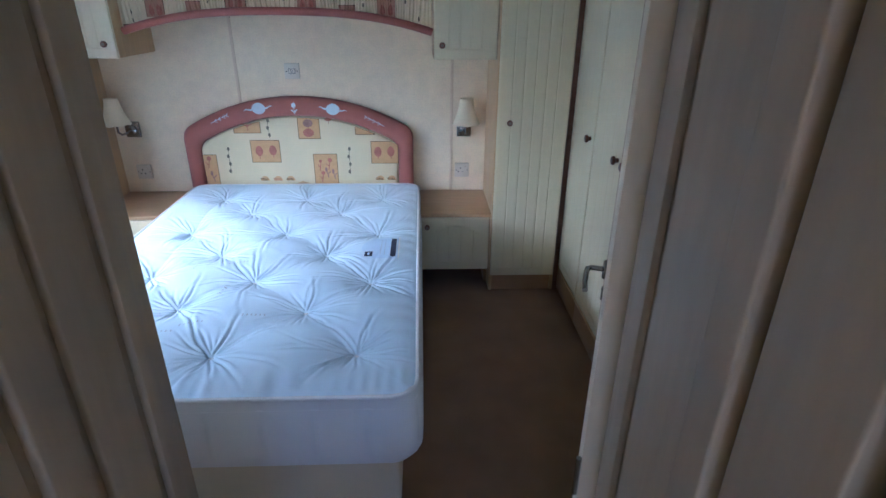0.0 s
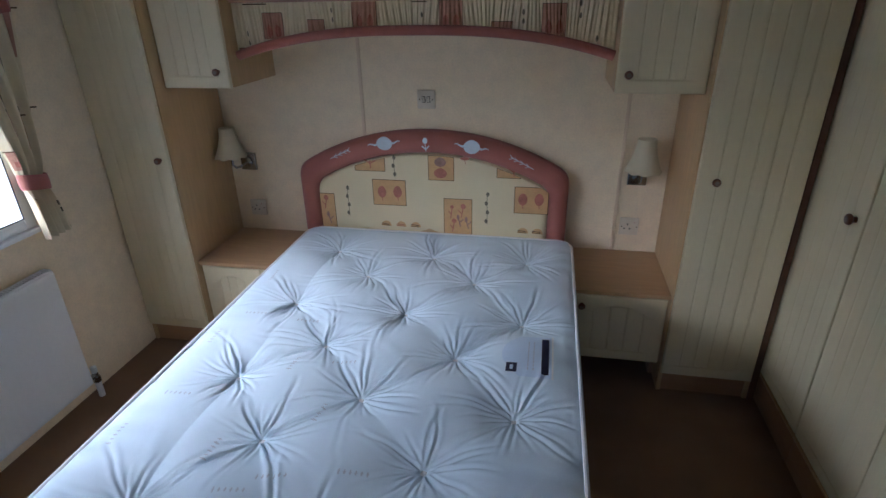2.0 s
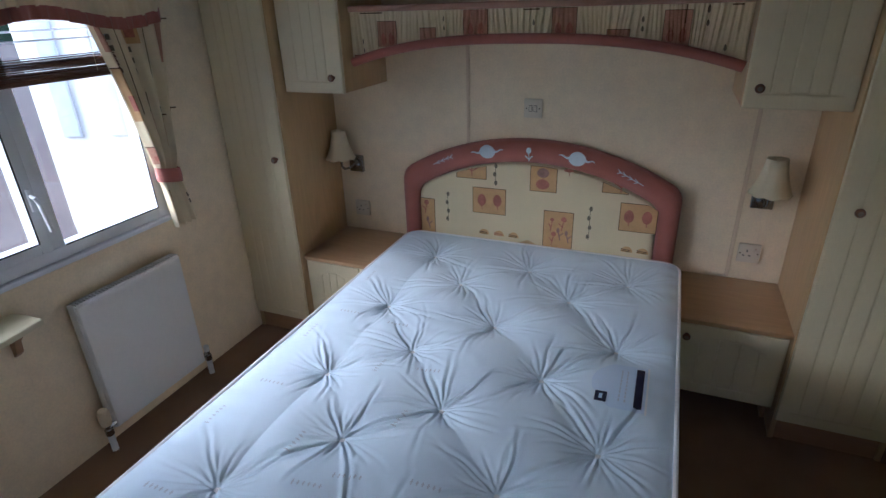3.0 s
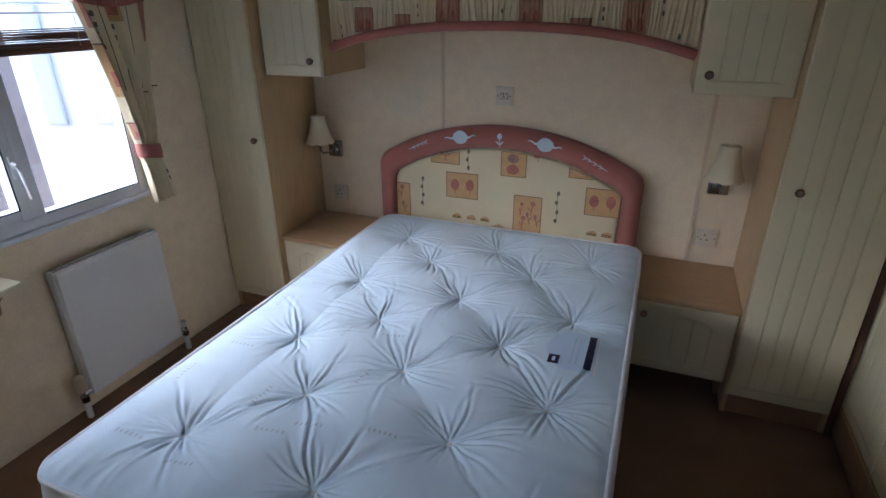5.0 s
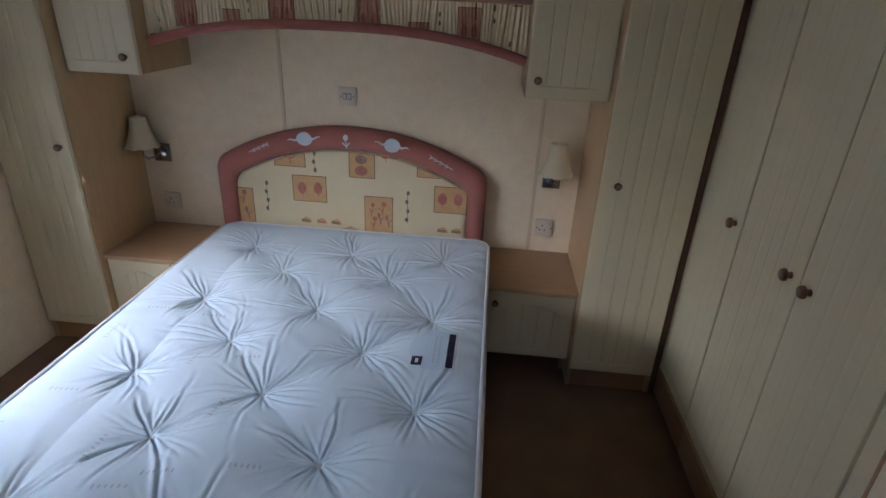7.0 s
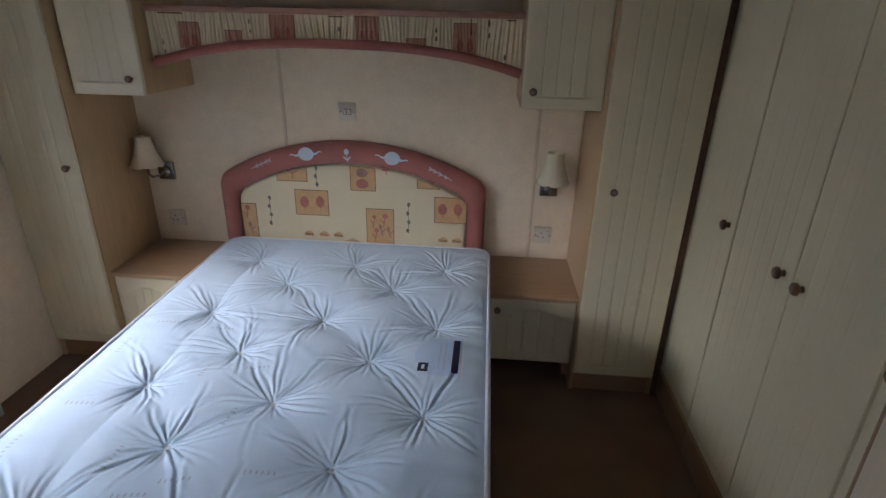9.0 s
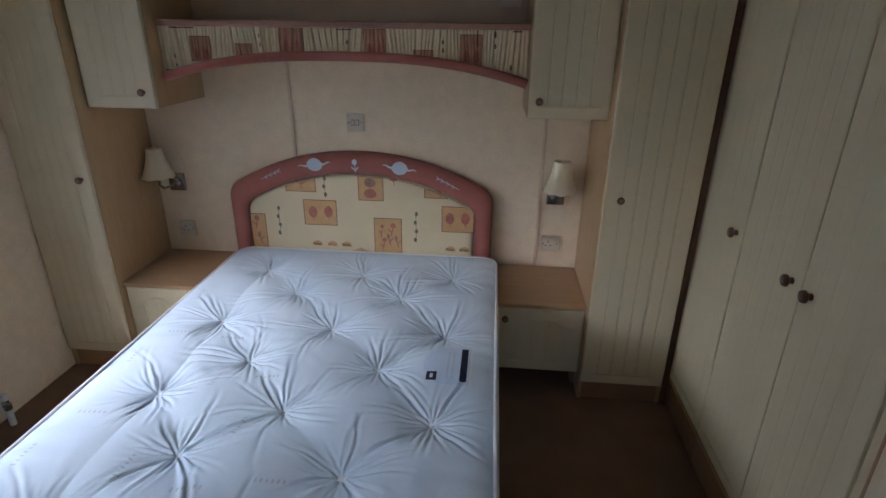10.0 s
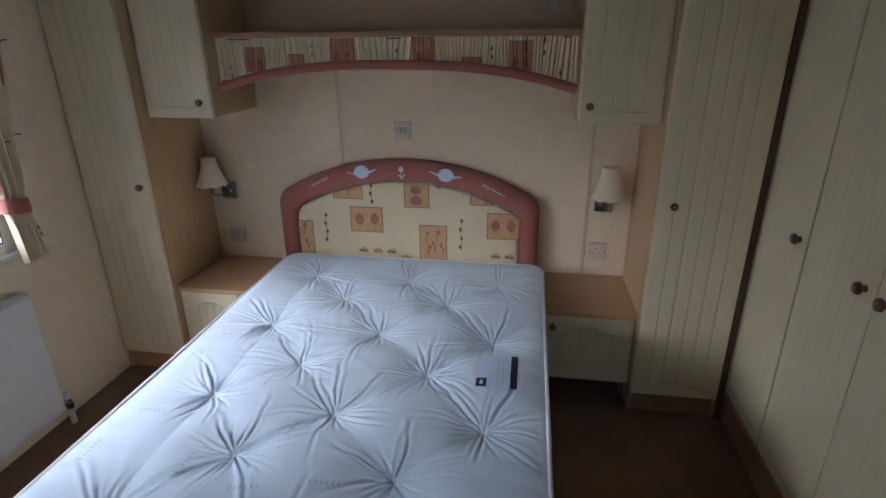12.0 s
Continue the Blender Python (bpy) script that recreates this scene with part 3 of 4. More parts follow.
    for x0, x1, z0, z1 in squares:
        b = flat("print_border", [rect(x0 - 0.003, x1 + 0.003, z0 - 0.003, z1 + 0.003)], INK, Y0, panel)
        flat("print_square", [rect(x0, x1, z0, min(z1, 2.0)) if z1 < 0.9 else [(x, min(z, arch_top(x) - 0.002)) for x, z in rect(x0, x1, z0, z1)]], ORANGE, Y1, panel)
    for cx, cz in ((-0.248, 0.735), (-0.168, 0.738), (0.448, 0.728), (0.525, 0.73)):
        flat("leaf_print", [leaf(cx, cz, 0.044, 0.062), stroke((cx, cz - 0.03), (cx + 0.002, cz - 0.047), 0.004)], RUST, Y2, panel)
    flat("leaf_print", [leaf(0.050, 0.842, 0.064, 0.05), stroke((0.05, 0.865), (0.052, 0.873), 0.004)], RUST, Y2, panel)
    flat("leaf_print", [leaf(0.050, 0.897, 0.058, 0.046)], MAUVE, Y2, panel)
    for cx, cz, s in ((0.105, 0.672, 0.7), (0.160, 0.678, 1.0), (0.115, 0.60, 0.9), (-0.548, 0.690, 1.0)):
        flat("flower_print", [leaf(cx, cz, 0.028 * s, 0.028 * s, 10), stroke((cx, cz - 0.01), (cx - 0.010 * s, cz - 0.06), 0.005), stroke((cx - 0.006, cz - 0.04), (cx - 0.024 * s, cz - 0.02), 0.005)], RUST, Y2, panel)
    for cx, cz in ((0.135, 0.62), (-0.545, 0.60), (0.175, 0.61)):
        flat("stem_print", [stroke((cx, cz), (cx + 0.012, cz - 0.05), 0.006), leaf(cx, cz, 0.016, 0.03, 10), stroke((cx + 0.006, cz - 0.03), (cx + 0.026, cz - 0.01), 0.005)], MAUVE, Y2, panel)
    for cx, cz in ((-0.30, 0.884), (0.40, 0.866)):
        flat("stem_print", [stroke((cx, cz + 0.012), (cx + 0.002, cz - 0.03), 0.005), stroke((cx, cz - 0.005), (cx - 0.03, cz + 0.014), 0.006), stroke((cx, cz - 0.005), (cx + 0.03, cz + 0.010), 0.006)], RUST, Y2, panel)
    for cx, zt, zb, n in ((-0.18, 0.916, 0.825, 3), (-0.430, 0.752, 0.61, 4), (0.277, 0.75, 0.602, 4)):
        flat("ink_shade_line", [stroke((cx, zt), (cx + 0.002, zb - 0.012), 0.0025)], SAGE, Y0, panel)
        for k in range(n):
            z = zt - (zt - zb) * (k + 0.1) / (n - 0.8)
            flat("leaf_print", [leaf(cx + 0.003 * (-1) ** k, z, 0.017, 0.024, 8)], SAGE, Y1, panel)
    for k, cx in enumerate((-0.235, -0.157, -0.082, 0.455, 0.525)):
        w, z = 0.052, 0.553
        flat("shell_print", [[(cx - w / 2, z), (cx + w / 2, z)] + [(cx + w / 2 * math.cos(math.pi * q / 8), z + 0.028 * math.sin(math.pi * q / 8)) for q in range(1, 8)]], ORANGE, Y0, panel)
        flat("shell_stripe", [stroke((cx - w / 2, z + 0.006 + 0.008 * j), (cx + w / 3, z + 0.002 + 0.007 * j), 0.004) for j in range(2)], INK if k != 1 else RUST, Y1, panel)
    flat("flower_print", [leaf(0.168, 0.918, 0.046, 0.018, 10), stroke((0.168, 0.912), (0.172, 0.892), 0.003)], RUST, Y1, panel)
    # pale motifs printed on the surround, standing just proud of its padding
    Y3 = 2.9225
    for cx, cz, f in ((-0.214, 0.985, 1), (0.204, 0.980, -1)):
        flat("leaf_motif", [leaf(cx, cz, 0.078, 0.066), wisp((cx - 0.034, cz - 0.004 * f), (cx - 0.082, cz - 0.012 * f), 0.012, 0.004), wisp((cx + 0.034, cz + 0.004 * f), (cx + 0.078, cz + 0.012 * f), 0.012, -0.004)], SILVER, Y3, t)
    flat("flower_motif", [leaf(-0.016, 1.003, 0.025, 0.030, 12), stroke((-0.016, 0.99), (-0.012, 0.953), 0.004), stroke((-0.013, 0.962), (-0.032, 0.978), 0.006), stroke((-0.013, 0.962), (0.003, 0.98), 0.006)], SILVER, Y3, t)
    for sgn, x0, z0, x1, z1 in ((1, -0.492, 0.902, -0.395, 0.948), (-1, 0.492, 0.884, 0.385, 0.938)):
        a, b = Vector((x0, z0)), Vector((x1, z1))
        polys = [stroke(tuple(a), tuple(b), 0.0032)]
        for q in (0.2, 0.45, 0.7, 0.9):
            p = a + (b - a) * q
            polys += [stroke(tuple(p), (p.x + sgn * 0.014, p.y + 0.016), 0.003), stroke(tuple(p), (p.x + sgn * 0.018, p.y - 0.004), 0.003)]
        flat("twig_motif", polys, SILVER, Y3, t)


headboard()

# ---- bed ----
MX0, MX1, MY0, MY1 = -0.632, 0.688, 0.975, 2.922
RC = 0.08  # corner radius
MZ = 0.532  # height of the upper piping
BUTTONS = [(-0.392, 2.681), (0.066, 2.685), (0.488, 2.671), (-0.396, 2.196), (0.054, 2.187), (0.494, 2.175), (-0.386, 1.737), (0.040, 1.696), (0.498, 1.683), (-0.389, 1.230), (0.037, 1.200), (0.495, 1.195),
           (-0.186, 2.468), (0.280, 2.466), (-0.171, 1.943), (0.288, 1.937), (-0.179, 1.492), (0.284, 1.460)]


def rounded_rect(x0, x1, y0, y1, r, n=8, step=0.02):
    pts = []
    for cx, cy, a in ((x1 - r, y1 - r, 0), (x0 + r, y1 - r, 90), (x0 + r, y0 + r, 180), (x1 - r, y0 + r, 270)):
        for k in range(n + 1):
            b = radians(a + 90 * k / n)
            pts.append((cx + r * math.cos(b), cy + r * math.sin(b)))
    out = []
    for (ax, ay), (bx, by) in zip(pts, pts[1:] + pts[:1]):
        m = max(1, int(math.hypot(bx - ax, by - ay) / step))
        out += [(ax + (bx - ax) * k / m, ay + (by - ay) * k / m) for k in range(m)]
    return out


def mattress_height(X, Y):
    """Tufted top: cushions between the buttons, pulled seams and gathers round every button."""
    rng = np.random.RandomState(7)
    e = np.minimum.reduce([X - MX0, MX1 - X, Y - MY0, MY1 - Y])
    H = MZ + 0.024 * (1 - np.exp(-np.clip(e, 0, None) / 0.045)) + 0.003 * np.sin(5.1 * X + 1.3) * np.sin(4.3 * Y)
    fade = np.clip(e / 0.03, 0, 1)
    for bx, by in BUTTONS:
        n = rng.randint(19, 24)
        th0 = rng.uniform(0, 6.28)
        draws = rng.uniform(0, 1, (n, 5))
        near = np.hypot(X - bx, Y - by) < 0.30
        if not near.any():
            continue
        dx, dy, fd = X[near] - bx, Y[near] - by, fade[near]
        r = np.hypot(dx, dy)
        D = -(0.012 * np.exp(-r / 0.016) + 0.013 * np.exp(-r / 0.045) + 0.027 * np.exp(-(r / 0.120) ** 2))
        for k in range(n):
            q = draws[k]
            th = th0 + 2 * math.pi * (k + 0.9 * q[0] - 0.45) / n
            L = 0.10 + 0.20 * q[1] ** 1.1
            d = (0.0030 + 0.0036 * q[2] ** 1.5) * (0.65 + 0.5 * math.sin(2 * th) ** 2)
            s = dx * math.cos(th) + dy * math.sin(th)
            c = -dx * math.sin(th) + dy * math.cos(th) - (2 * q[3] - 1) * 1.9 * s * np.abs(s) - 0.0015 * np.sin(55 * s + 9 * q[4])
            w = 0.0040 + 0.031 * np.clip(s, 0, 1)
            u = np.clip(s / L, 0, 1)
            side = 0.55 + 0.35 * q[4]
            fold = side * np.exp(-((c - 1.5 * w) / w) ** 2) + (1.35 - side) * np.exp(-((c + 1.5 * w) / w) ** 2) - 1.0 * np.exp(-(c / (0.68 * w)) ** 2)
            D += np.where(s > 0, d * (1 - u * u) ** 1.3 * np.clip(s / 0.018, 0, 1) * fold, 0)
        H[near] += fd * D
    for i, (ax, ay) in enumerate(BUTTONS):
        for bx, by in BUTTONS[i + 1:]:
            L = math.hypot(bx - ax, by - ay)
            column = max(ax, bx) < -0.35 and L < 0.54
            if L > 0.37 and not column:
                continue
            ux, uy = (bx - ax) / L, (by - ay) / L
            s = (X - ax) * ux + (Y - ay) * uy
            bow = rng.uniform(-0.02, 0.02)
            flat = 0.15 if max(ax, bx) > 0.4 and 1.6 < min(ay, by) and max(ay, by) < 2.3 else 1.0
            c = -(X - ax) * uy + (Y - ay) * ux - bow * np.sin(math.pi * np.clip(s / L, 0, 1))
            on = (s > 0) & (s < L)
            q = np.clip(np.abs(2 * s / L - 1), 0, 1)
            d = flat * (0.0052 if column else 0.0024 if rng.uniform() > 0.3 else 0.0015) * (0.6 + 0.6 * q)
            ends = np.clip(np.minimum(s, L - s) / 0.09, 0, 1)
            ends = ends * ends * (3 - 2 * ends)
            H -= np.where(on, d * np.clip(np.minimum(s, L - s) / 0.025, 0, 1) * np.exp(-np.abs(c) / (0.008 + 0.006 * (1 - q))) + (0.006 if column else 0.0065) * ends * np.exp(-(c / 0.045) ** 2), 0)
    # soft random rumples
    for k in range(130):
        cx, cy, a = rng.uniform(MX0, MX1), rng.uniform(MY0, MY1), rng.uniform(0, 3.14)
        s = (X - cx) * math.cos(a) + (Y - cy) * math.sin(a)
        c = -(X - cx) * math.sin(a) + (Y - cy) * math.cos(a)
        H += fade * rng.uniform(-0.0022, 0.0022) * np.exp(-(s / 0.07) ** 2 - (c / 0.020) ** 2)
    # gathers along the edge seam
    for edge, run in ((Y - MY0, X), (X - MX0, Y), (MX1 - X, Y), (MY1 - Y, X)):
        H += 0.003 * np.exp(-edge / 0.06) * np.sin(58 * run + 2.5 * np.sin(9 * run)) * fade
    run, edge = X, Y - MY0
    pull = 0.5 + 0.5 * np.sin(23 * run + 1.7 * np.sin(5 * run))
    H += (0.0018 * np.sin(125 * run + 4 * np.sin(11 * run)) + 0.0022 * np.sin(71 * run + 3 * np.sin(6 * run) + 8 * edge)) * np.exp(-(edge / (0.05 + 0.08 * pull)) ** 2) * fade
    return H


def mattress():
    t = thing("mattress", "white button-tufted double mattress, bare on the divan base", "mattress")
    nx, ny = 420, 590
    a = np.linspace(-1, 1, nx)
    b = np.linspace(-1, 1, ny)
    A, B = np.meshgrid(a, b)
    # pull the corners of the sheet in to a rounded outline
    hx, hy, r = (MX1 - MX0) / 2, (MY1 - MY0) / 2, RC
    X, Y = A * hx, B * hy
    ox, oy = np.clip(np.abs(X) - (hx - r), 0, None), np.clip(np.abs(Y) - (hy - r), 0, None)
    m = np.maximum(ox, oy)
    k = np.where((ox > 0) & (oy > 0), m / np.maximum(np.hypot(ox, oy), 1e-9), 1.0)
    X = np.sign(X) * (np.abs(X) - ox * (1 - k))
    Y = np.sign(Y) * (np.abs(Y) - oy * (1 - k))
    X, Y = X + (MX0 + MX1) / 2, Y + (MY0 + MY1) / 2
    top = grid_mesh("tufted_top", X, Y, mattress_height(X, Y), TICKING, t)
    rim = rounded_rect(MX0, MX1, MY0, MY1, RC, 16, 0.006)
    z0, z1 = 0.275, MZ
    bm = bmesh.new()
    rings = []
    cx, cy = (MX0 + MX1) / 2, (MY0 + MY1) / 2
    acc = 0.0
    prev = rim[0]
    for x, y in rim:
        acc += math.hypot(x - prev[0], y - prev[1])
        prev = (x, y)
        stitch = math.exp(-((acc % 0.15 - 0.075) / 0.008) ** 2)
        col = []
        for s in np.linspace(0, 1, 9):
            d = 0.012 * math.sin(math.pi * s) ** 0.7 + 0.010 * (1 - s) - 0.0048 * stitch * math.sin(math.pi * s) - 0.02 * max(0, 0.12 - s) / 0.12
            n = Vector((x - min(max(x, MX0 + RC), MX1 - RC), y - min(max(y, MY0 + RC), MY1 - RC))).normalized()
            col.append(bm.verts.new((x + n.x * d, y + n.y * d, z0 + (z1 - z0) * s)))
        rings.append(col)
    for p, q in zip(rings, rings[1:] + rings[:1]):
        for k2 in range(8):
            bm.faces.new((p[k2], q[k2], q[k2 + 1], p[k2 + 1]))
    bm.faces.new([c[0] for c in rings])
    part("quilted_border", bm, TICKING_SIDE, t, "stitched white side border")
    part("piping", tube([(x, y, MZ + 0.002) for x, y in rim], 0.0065, 8, closed=True), CORD, t)
    part("piping", tube([(x, y, MZ - 0.035) for x, y in rounded_rect(MX0 - 0.004, MX1 + 0.004, MY0 - 0.004, MY1 + 0.004, RC + 0.004)], 0.004, 8, closed=True), CORD, t)
    bx = np.array(BUTTONS)
    hz = mattress_height(bx[:, 0], bx[:, 1])
    first = None
    for (x, y), z in zip(BUTTONS, hz):
        if first is None:
            first = mesh_of("button", lathe([(0.0105, -0.004), (0.0115, 0.001), (0.009, 0.004), (0.005, 0.0045), (0.004, 0.0035), (0.001, 0.0035)], 14), CORD)
        ob = new("button", first)
        ob.parent = t
        ob.location = (x, y, float(z) + 0.004)

    def patch(name, x0, x1, y0, y1, material, off, parent, turn=0.0, bow=0.0):
        P, Q = np.meshgrid(np.linspace(-0.5, 0.5, max(3, int((x1 - x0) / 0.006))), np.linspace(-0.5, 0.5, max(3, int((y1 - y0) / 0.006))))
        p, q = P * (x1 - x0), Q * (y1 - y0)
        if bow:  # one side rounded like a D
            p = p + bow * (2 * Q) ** 2 * (0.5 - P)
        xx = (x0 + x1) / 2 + p * math.cos(turn) - q * math.sin(turn)
        yy = (y0 + y1) / 2 + p * math.sin(turn) + q * math.cos(turn)
        return grid_mesh(name, xx, yy, mattress_height(xx, yy) + off, material, parent)

    lb = patch("label", 0.440, 0.600, 1.845, 2.07, LABEL, 0.0022, t, 0.0, 0.06)
    patch("label_edge", 0.600, 0.606, 1.843, 2.072, CORD, 0.0024, lb)
    tagged(lb, "pale blue sewn-in label with a navy bar")
    patch("navy_bar", 0.568, 0.591, 1.86, 2.055, NAVY, 0.0036, lb)
    patch("emblem", 0.458, 0.492, 1.86, 1.905, NAVY, 0.0036, lb)
    patch("emblem_mark", 0.470, 0.480, 1.871, 1.893, LABEL, 0.0046, lb)
    for k in range(9):
        patch("text_bar", 0.524, 0.528, 1.875 + 0.018 * k, 1.888 + 0.018 * k, FAINT, 0.0036, lb)
        patch("text_bar", 0.541, 0.545, 1.875 + 0.018 * k, 1.887 + 0.018 * k, FAINT, 0.0036, lb)
    for x, y, turn in ((-0.50, 1.16, 0.1), (-0.56, 1.42, 1.6), (-0.50, 1.60, 0.1), (-0.56, 1.90, 1.55), (-0.49, 2.06, 0.1), (-0.56, 2.35, 1.6), (-0.28, 1.42, 1.5), (-0.16, 1.30, 0.2), (-0.22, 1.80, 1.55), (-0.08, 1.36, 0.15), (-0.05, 1.60, 1.5), (-0.06, 1.83, 0.1), (0.12, 1.40, 0.1), (-0.28, 2.05, 0.1), (-0.30, 1.13, 0.12)):
        # faint woven lettering as short strokes
        for k in range(6):
            u = (k - 2.5) * 0.0145
            h = 0.018 if k == 0 else 0.013
            cx, cy = x + u * math.cos(turn), y + u * math.sin(turn)
            patch("woven_mark", cx - 0.0018, cx + 0.0018, cy - h / 2, cy + h / 2, FAINT, 0.0016, top, turn)
            patch("woven_mark", cx - 0.004, cx + 0.004, cy - 0.0012, cy + 0.0012, FAINT, 0.0016, top, turn + 0.3)


mattress()


def divan():
    t = thing("divan_base", "cream fabric divan base under the mattress", "bed base")
    part("base_box", boxes((-0.575, 0.630, 1.02, 2.90, 0.03, 0.274), bevel=0.008, segments=3), DIVAN, t)
    for x in (-0.52, 0.57):
        for y in (1.13, 1.98, 2.82):
            part("glide", lathe([(0.018, 0), (0.022, 0.004), (0.022, 0.031)], 14, None, pose(x, y, 0)), BLACK, t)


divan()

# ---- wall fittings ----


def wall_lamp(label, px, sx, top_r):
    t = thing("wall_lamp", label, "wall lamp", "bedside wall lamps")
    z = 0.853
    part("back_plate", boxes((px - 0.042, px + 0.042, YN - 0.016, YN - 0.0005, z - 0.045, z + 0.045), bevel=0.004, segments=3), CHROME, t, "square brushed-chrome plate")
    part("boss", lathe([(0.026, 0), (0.026, 0.008), (0.016, 0.014), (0.012, 0.016)], 20, None, pose(px, YN - 0.016, z, 90, 0, 0)), CHROME, t)
    y = 2.905
    path = [(px, YN - 0.03, z), (px + 0.3 * (sx - px), YN - 0.06, z - 0.012), (px + 0.7 * (sx - px), y + 0.01, z - 0.014), (sx, y, z + 0.002), (sx, y, z + 0.045)]
    part("arm", tube(path, 0.006, 12), CHROME, t)
    part("lamp_holder", lathe([(0.012, 0.0), (0.017, 0.006), (0.017, 0.05), (0.012, 0.055)], 18, None, pose(sx, y, z + 0.035)), SHADE, t)
    # bell-shaped panelled shade, open at both ends
    bm = bmesh.new()
    rings = []
    n = 48
    zb, zt = 0.905, 1.043
    for thick in (0, 1):
        for k in range(13):
            s = k / 12 if not thick else 1 - k / 12
            r = 0.078 - (0.078 - top_r) * (1 - (1 - s) ** 1.7) - 0.0018 * thick
            ring = []
            for j in range(n):
                a = 2 * math.pi * j / n
                rr = r * (1 - 0.035 * abs(math.sin(4 * a)) ** 0.6)
                dz = 0.006 * abs(math.cos(4 * a)) * (1 - s) * -1
                ring.append(bm.verts.new((sx + rr * math.cos(a), y + rr * math.sin(a), zb + (zt - zb) * s + dz)))
            rings.append(ring)
    for p, q in zip(rings, rings[1:] + rings[:1]):
        for j in range(n):
            bm.faces.new((p[j], p[(j + 1) % n], q[(j + 1) % n], q[j]))
    part("shade", bm, SHADE, t, "cream panelled fabric shade")
    part("shade_trim", tube([(sx + 0.0785 * math.cos(a) * (1 - 0.035 * abs(math.sin(4 * a)) ** 0.6), y + 0.0785 * math.sin(a) * (1 - 0.035 * abs(math.sin(4 * a)) ** 0.6), zb - 0.006 * abs(math.cos(4 * a))) for a in [2 * math.pi * j / 48 for j in range(48)]], 0.0025, 6, closed=True), SHADE, t)


wall_lamp("chrome wall lamp with cream shade near the window side", -0.972, -1.012, 0.038)
wall_lamp("chrome wall lamp with cream shade beside the tall cupboard", 0.960, 0.967, 0.040)


def socket(x, z, label):
    t = thing("socket", label, "socket", "wall sockets", (x, YN, z))
    h = 0.043
    p = part("plate", boxes((-h, h, -0.013, -0.0005, -h, h), bevel=0.003, segments=2), PLASTIC, t)
    for a, b, w, d in ((0.0 - 0.008, 0.012, 0.005, 0.009), (-0.020, -0.010, 0.008, 0.005), (0.004, -0.010, 0.008, 0.005)):
        part("pin_slot", boxes((a - w / 2, a + w / 2, -0.0136, -0.0125, b - d / 2, b + d / 2)), BLACK, p)
    part("rocker", boxes((0.018, 0.028, -0.0165, -0.0128, 0.006, 0.026), bevel=0.001), PLASTIC, p)
    part("rocker_mark", boxes((0.0195, 0.0265, -0.0168, -0.0163, 0.022, 0.0245)), RUST, p)
    for s in (-1, 1):
        part("screw", lathe([(0.003, 0), (0.003, 0.001), (0.001, 0.0012)], 10, None, pose(s * 0.034, -0.013, 0, 90, 0, 0)), CHROME, p)


socket(0.953, 0.601, "square ivory switched wall socket above the bedside top")
socket(-0.960, 0.599, "square ivory switched wall socket above the bedside top")


def light_switch():
    t = thing("light_switch", "square ivory double light switch above the headboard", "light switch", at=(-0.019, YN, 1.18))
    p = part("plate", boxes((-0.042, 0.042, -0.012, -0.0005, -0.042, 0.042), bevel=0.003), PLASTIC, t)
    for x in (-0.011, 0.011):
        part("rocker_gap", boxes((x - 0.008, x + 0.008, -0.0126, -0.0118, -0.014, 0.014)), BLACK, p)
        part("rocker", boxes((x - 0.006, x + 0.006, -0.0165, -0.0125, -0.012, 0.012), bevel=0.0015), PLASTIC, p)
    for s in (-1, 1):
        part("screw", lathe([(0.003, 0), (0.003, 0.001), (0.001, 0.0012)], 10, None, pose(s * 0.030, -0.012, 0, 90, 0, 0)), CHROME, p)


light_switch()


def shelf_socket():
    t = thing("aerial_socket", "small ivory socket plate on the wall above the shelf", "socket", at=(0.695, 2.9935, 1.735))
    p = part("plate", boxes((-0.043, 0.043, -0.012, -0.0005, -0.043, 0.043), bevel=0.003), PLASTIC, t)
    part("outlet", lathe([(0.009, 0), (0.009, 0.004), (0.005, 0.005)], 14, None, pose(0, -0.012, 0, 90, 0, 0)), CHROME, p)


shelf_socket()

# ---- radiator ----


